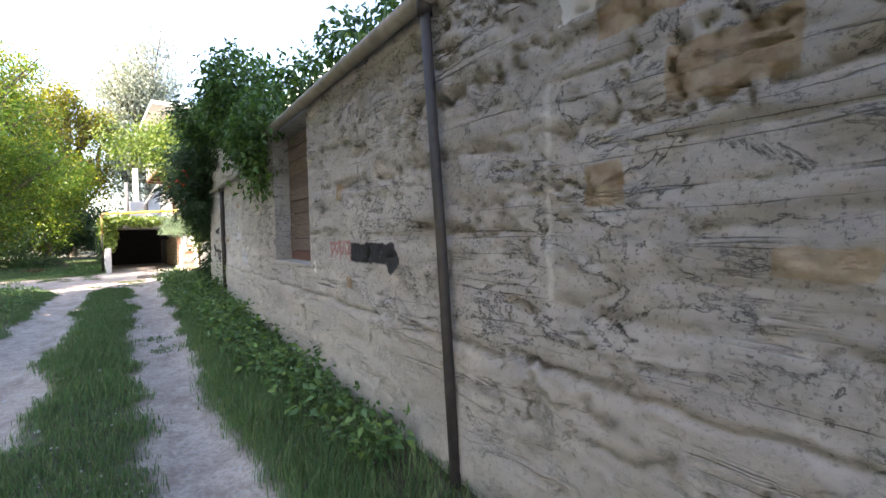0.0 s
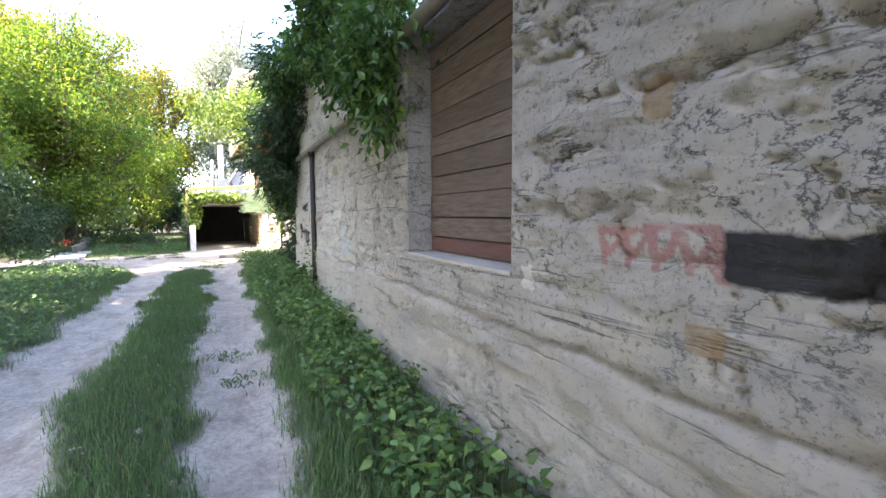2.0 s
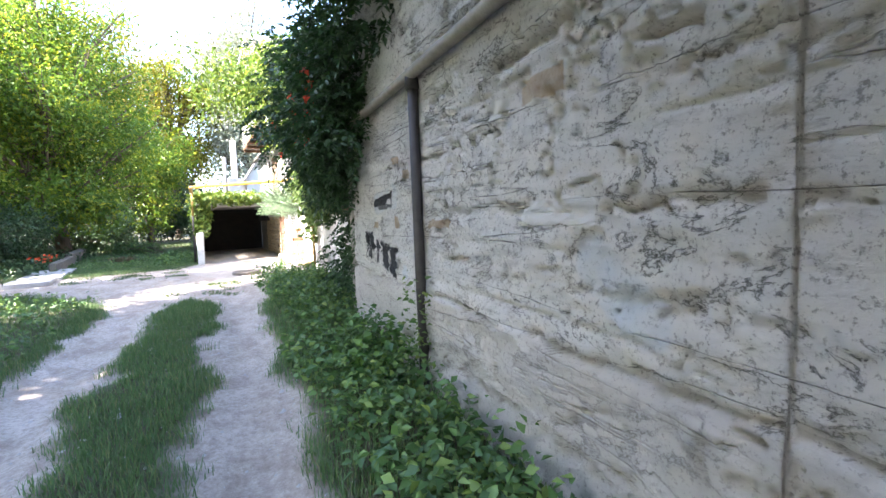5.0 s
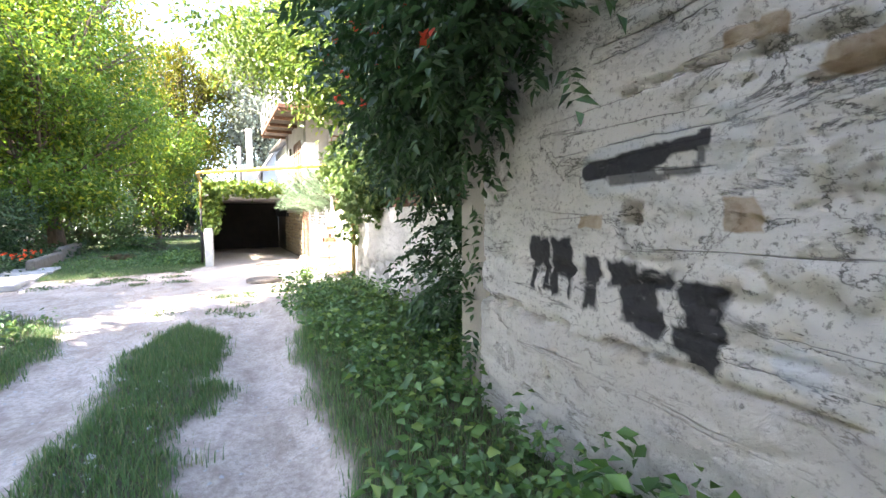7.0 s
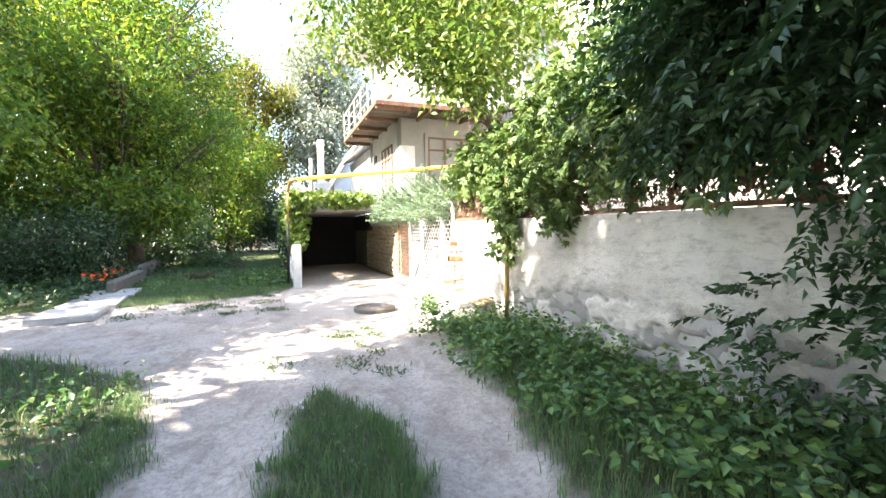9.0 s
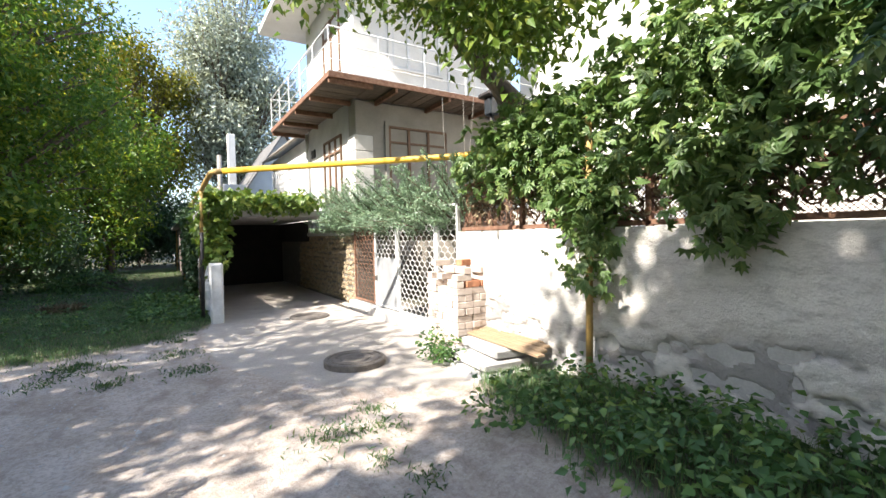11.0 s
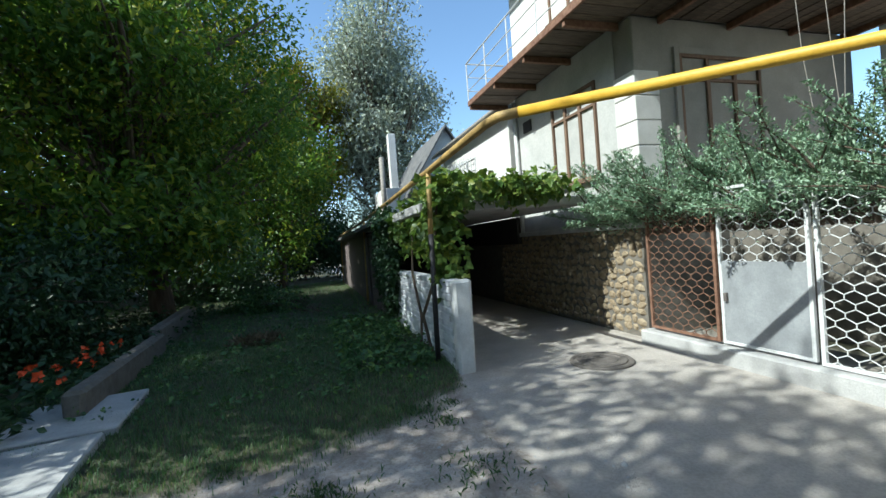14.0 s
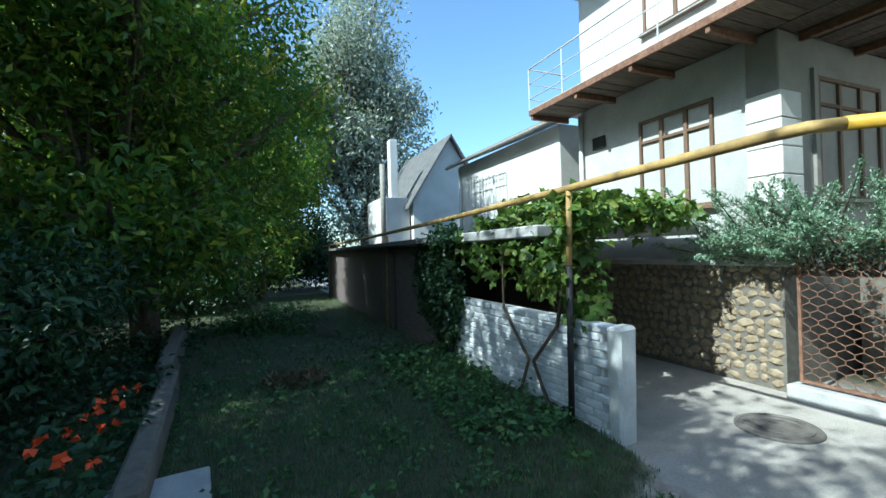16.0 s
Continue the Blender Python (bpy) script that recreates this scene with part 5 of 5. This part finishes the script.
def herbs(name, n, x0, x1, y0, y1, h, leaf, label, mat=None):
    """Broad-leaved weeds: short stems with leaves up them."""
    P, D = [], []
    for _ in range(n):
        x, y = random.uniform(x0, x1), random.uniform(y0, y1)
        if y < 13.5 and x > wall_x(y) - 0.08:
            continue
        z = float(ground_z(np.array([x]), np.array([y]))[0])
        hh = h * random.uniform(0.4, 1.2)
        for j in range(9):
            a = random.uniform(0, 6.28)
            P.append((x + math.cos(a) * 0.05, y + math.sin(a) * 0.05, z + hh * random.uniform(0.25, 1)))
            D.append((math.cos(a), math.sin(a), 0.2))
    return tagged(leaf_mesh(name, np.array(P), np.array(D) * 1.6, leaf, mat or M_HERB, 0.6, 0.2, 0.3), label, "weeds", kind="stuff")


herbs("weeds", 240, 1.35, 2.05, 2.5, 7.5, 0.28, 0.08, "broad-leaved weeds at the foot of the wall")
herbs("weeds", 528, 1.5, 2.4, 7.5, 12.9, 0.36, 0.075, "tall leafy weeds against the wall")
herbs("weeds", 672, 1.8, 3.3, 13, 19.5, 0.36, 0.075, "leafy weeds below the garden wall")
herbs("weeds", 416, -3.5, -1.3, 8, 19, 0.28, 0.075, "leafy weeds on the lane bank")
herbs("weeds", 220, -0.9, 0.45, 26.6, 31, 0.24, 0.09, "leafy ground cover by the low wall")
herbs("weeds", 500, -7.0, -3.9, 24, 36, 0.5, 0.12, "dark garden plants behind the kerb", M_DARK_BUSH)

herbs("nettles", 75, 1.8, 2.35, 10.95, 12.0, 0.5, 0.085, "tall broad-leaved plants against the wall", M_WALLVINE)
herbs("nettles", 20, 2.15, 2.35, 10.7, 10.9, 0.9, 0.055, "bright green climber at the foot of the riser pipe", M_CREEPER)
herbs("weeds", 40, 2.55, 2.85, 21.0, 21.7, 0.4, 0.07, "small weeds beside the brick stack")
herbs("weeds", 260, -4.0, 0.4, 26.0, 34.0, 0.16, 0.07, "scattered broad-leaved weeds in the lawn")

# ---- things by the gate ----
def manhole(x, y, z):
    root = empty("manhole_cover", (x, y, z - 0.07))
    rings = [(0.40, -0.07), (0.40, 0.0), (0.385, 0.012), (0.35, 0.012), (0.345, 0.002), (0.32, 0.002), (0.315, 0.014), (0.25, 0.014), (0.245, 0.006), (0.2, 0.006), (0.195, 0.014), (0.12, 0.014), (0.115, 0.008), (0.02, 0.008)]
    vs, fs = [], []
    for r, h in rings:
        vs += [(x + r * math.cos(a), y + r * math.sin(a), z + h) for a in np.linspace(0, 2 * math.pi, 40, endpoint=False)]
    for k in range(len(rings) - 1):
        for i in range(40):
            fs.append((k * 40 + i, k * 40 + (i + 1) % 40, k * 40 + 40 + (i + 1) % 40, k * 40 + 40 + i))
    fs.append(tuple(range((len(rings) - 1) * 40, len(rings) * 40)))
    adopt(root, mesh_obj("cover", vs, fs, M_IRON))
    return tagged(root, "round cast-iron manhole cover set in concrete", "manhole", group="manhole covers")


manhole(1.83, 22.0, 0.0)
manhole(2.3, 25.8, -0.05)
tagged(box("stone_slab", (2.7, 20.35, -0.12), (3.45, 21.35, 0.0), M_SLAB, 0.02, rot=(0, 0, -8), jitter=0.015), "rough concrete slab at the bottom of a stack", "slab", group="stacked slabs")
tagged(box("stone_slab", (2.8, 20.4, 0.001), (3.45, 21.3, 0.12), M_SLAB, 0.02, rot=(0, 0, -6), jitter=0.015), "rough concrete slab in a stack", "slab", group="stacked slabs")
tagged(box("stone_slab", (2.97, 20.42, 0.121), (3.5, 21.25, 0.24), M_SLAB, 0.025, rot=(0, 0, -6), jitter=0.015), "rough concrete slab on top of a stack", "slab", group="stacked slabs")
for k in range(4):
    tagged(box("plank", (3.1 + 0.11 * k, 19.9 + 0.08 * k, 0.26 + 0.012 * k), (3.2 + 0.11 * k, 21.3, 0.29 + 0.012 * k), M_PLANK, 0.004, rot=(0, 0, -3 + k)), "raw wooden plank lying on the slabs", "plank", group="planks")

stack = empty("brick_stack", (3.3, 21.8, -0.05))
bk = box("brick", (0, 0, 0), (0.12, 0.25, 0.088), M_BRICK, 0.008)
bk_data = bk.data
bpy.data.objects.remove(bk)
bk = box("brick", (0, 0, 0), (0.12, 0.25, 0.088), M_REDBRICK, 0.008)
rb_data = bk.data
bpy.data.objects.remove(bk)
for r in range(14):
    z = -0.03 + r * 0.091
    head = r % 2
    cells = [(2.98 + 0.125 * i + 0.06, 21.27 + 0.26 * j + 0.125, 0) for i in range(4) for j in range(3)] if not head else [(2.98 + 0.25 * i + 0.125, 21.27 + 0.13 * j + 0.065, 90) for i in range(2) for j in range(6)]
    for x, y, a in cells:
        if r > 9 and random.random() < (0.0, 0.2, 0.45, 0.6, 0.75)[r - 9]:
            continue
        b = new("brick", rb_data if r > 9 and random.random() < 0.15 else bk_data)
        wob = 14 if r > 9 else 1.5
        b.matrix_world = pose(x + random.uniform(-0.008, 0.008), y + random.uniform(-0.008, 0.008), z + 0.044, 0, 0, a + random.uniform(-wob, wob))
        adopt(stack, b)
tagged(stack, "stack of pale reused bricks beside the gate", "brick stack")

# ---- lawn edge ----
kerb = empty("stone_kerb", (-4.1, 30, 0))
adopt(kerb, box("block", (-4.0, 26.6, -0.2), (-3.78, 30.5, 0.32), M_MORTAR, 0.04, rot=(0, 0, 4), jitter=0.03), box("block", (-4.45, 30.6, -0.2), (-4.2, 34.8, 0.40), M_MORTAR, 0.04, rot=(0, 0, 5), jitter=0.03))
tagged(kerb, "old concrete kerb edging the planted bed", "kerb")
for k in range(3):
    tagged(box("paving_slab", (-4.1 - 0.1 * k, 23.2 + 1.4 * k, -0.08), (-3.1 - 0.05 * k, 24.55 + 1.4 * k, 0.035), M_SLAB, 0.015, rot=(0, 0, 6), jitter=0.02), "pale concrete paving slab sunk in the grass", "paving slab", group="paving slabs")
hayP, hayD = blob_points(900, (-2.3, 30.1, -0.02), (0.55, 0.4, 0.10), 0.2)
tagged(leaf_mesh("cut_stalks", hayP, hayD, 0.16, M_HAY, 0.06, 0, 0.8), "small heap of dry cut stalks on the lawn", "heap", kind="stuff")


def flowers(name, places, size, mat, label):
    at = np.repeat(np.array(places), 6, 0)
    d = rng.normal(0, 1, at.shape)
    d /= np.linalg.norm(d, axis=1, keepdims=True)
    return tagged(leaf_mesh(name, at, d, size, mat, 0.8, -0.2, 0.5), label, "flowers", kind="stuff")


flowers("trumpet_flowers", [(1.95 + random.uniform(-0.2, 0.2), random.uniform(12.2, 15.4), random.uniform(2.3, 3.3)) for _ in range(22)], 0.075, M_FLOWER, "orange-red trumpet flowers on the vine")
flowers("garden_flowers", [(-4.3 + random.uniform(-0.25, 0.25), random.uniform(27.0, 29.5), random.uniform(0.28, 0.5)) for _ in range(16)], 0.07, M_POPPY, "bright orange flowers in the bed")

# ---- stones of the house plinth ----
plinth = [c for c in house.children if c.name.startswith("plinth")][0]


def stone_data(seed):
    r = random.Random(seed)
    bm = bmesh.new()
    bmesh.ops.create_icosphere(bm, subdivisions=1, radius=0.5)
    for v in bm.verts:
        v.co *= r.uniform(0.8, 1.15)
    me = bpy.data.meshes.new("stone")
    bm.to_mesh(me), bm.free()
    me.materials.append(M_STONE)
    return me


shapes = [stone_data(s) for s in range(8)]
z = -0.02
while z < 1.58:
    hgt = random.uniform(0.09, 0.15)
    y = 26.45
    while y < 31.5:
        w = random.uniform(0.10, 0.24)
        s = new("stone", random.choice(shapes))
        s.matrix_world = Matrix.Translation((HX0 - 0.055, y + w / 2, z + hgt / 2 + random.uniform(-0.03, 0.03))) @ Euler((random.uniform(-0.6, 0.6), 0, 0)).to_matrix().to_4x4() @ Matrix.Diagonal((random.uniform(0.07, 0.13), w * random.uniform(0.9, 1.2), hgt * random.uniform(0.9, 1.4), 1))
        s.parent = plinth
        s.matrix_parent_inverse = Matrix.Translation(plinth.location).inverted()
        y += w
    z += hgt


# ---- lantern post and loose wires by the house ----
lantern = empty("garden_lantern", (6.25, 24.5, 1.45))
adopt(lantern, tube("post", [(6.25, 24.5, 1.4), (6.25, 24.5, 4.3)], 0.05, M_DARKMETAL, 10), box("cage", (6.12, 24.37, 4.3), (6.38, 24.63, 4.7), M_GLASS, 0.03),
      box("hood", (6.02, 24.27, 4.7), (6.48, 24.73, 4.8), M_DARKMETAL, 0.04), tube("finial", [(6.25, 24.5, 4.8), (6.25, 24.5, 4.95)], [0.12, 0.02], M_DARKMETAL, 8))
tagged(lantern, "black garden lantern on a dark post", "lamp")
tagged(tubes("loose_wires", [([(6.0, 25.27, 4.85), (5.96, 25.2, 3.9), (5.9, 25.1, 2.9)], 0.006), ([(5.4, 25.27, 4.8), (5.38, 25.2, 3.8), (5.37, 25.1, 3.0)], 0.006), ([(6.4, 25.27, 5.9), (6.2, 25.15, 4.6), (6.0, 25.1, 3.2)], 0.006)], M_GREYPIPE, 4), "thin loose wires hanging from the balcony", "wire")
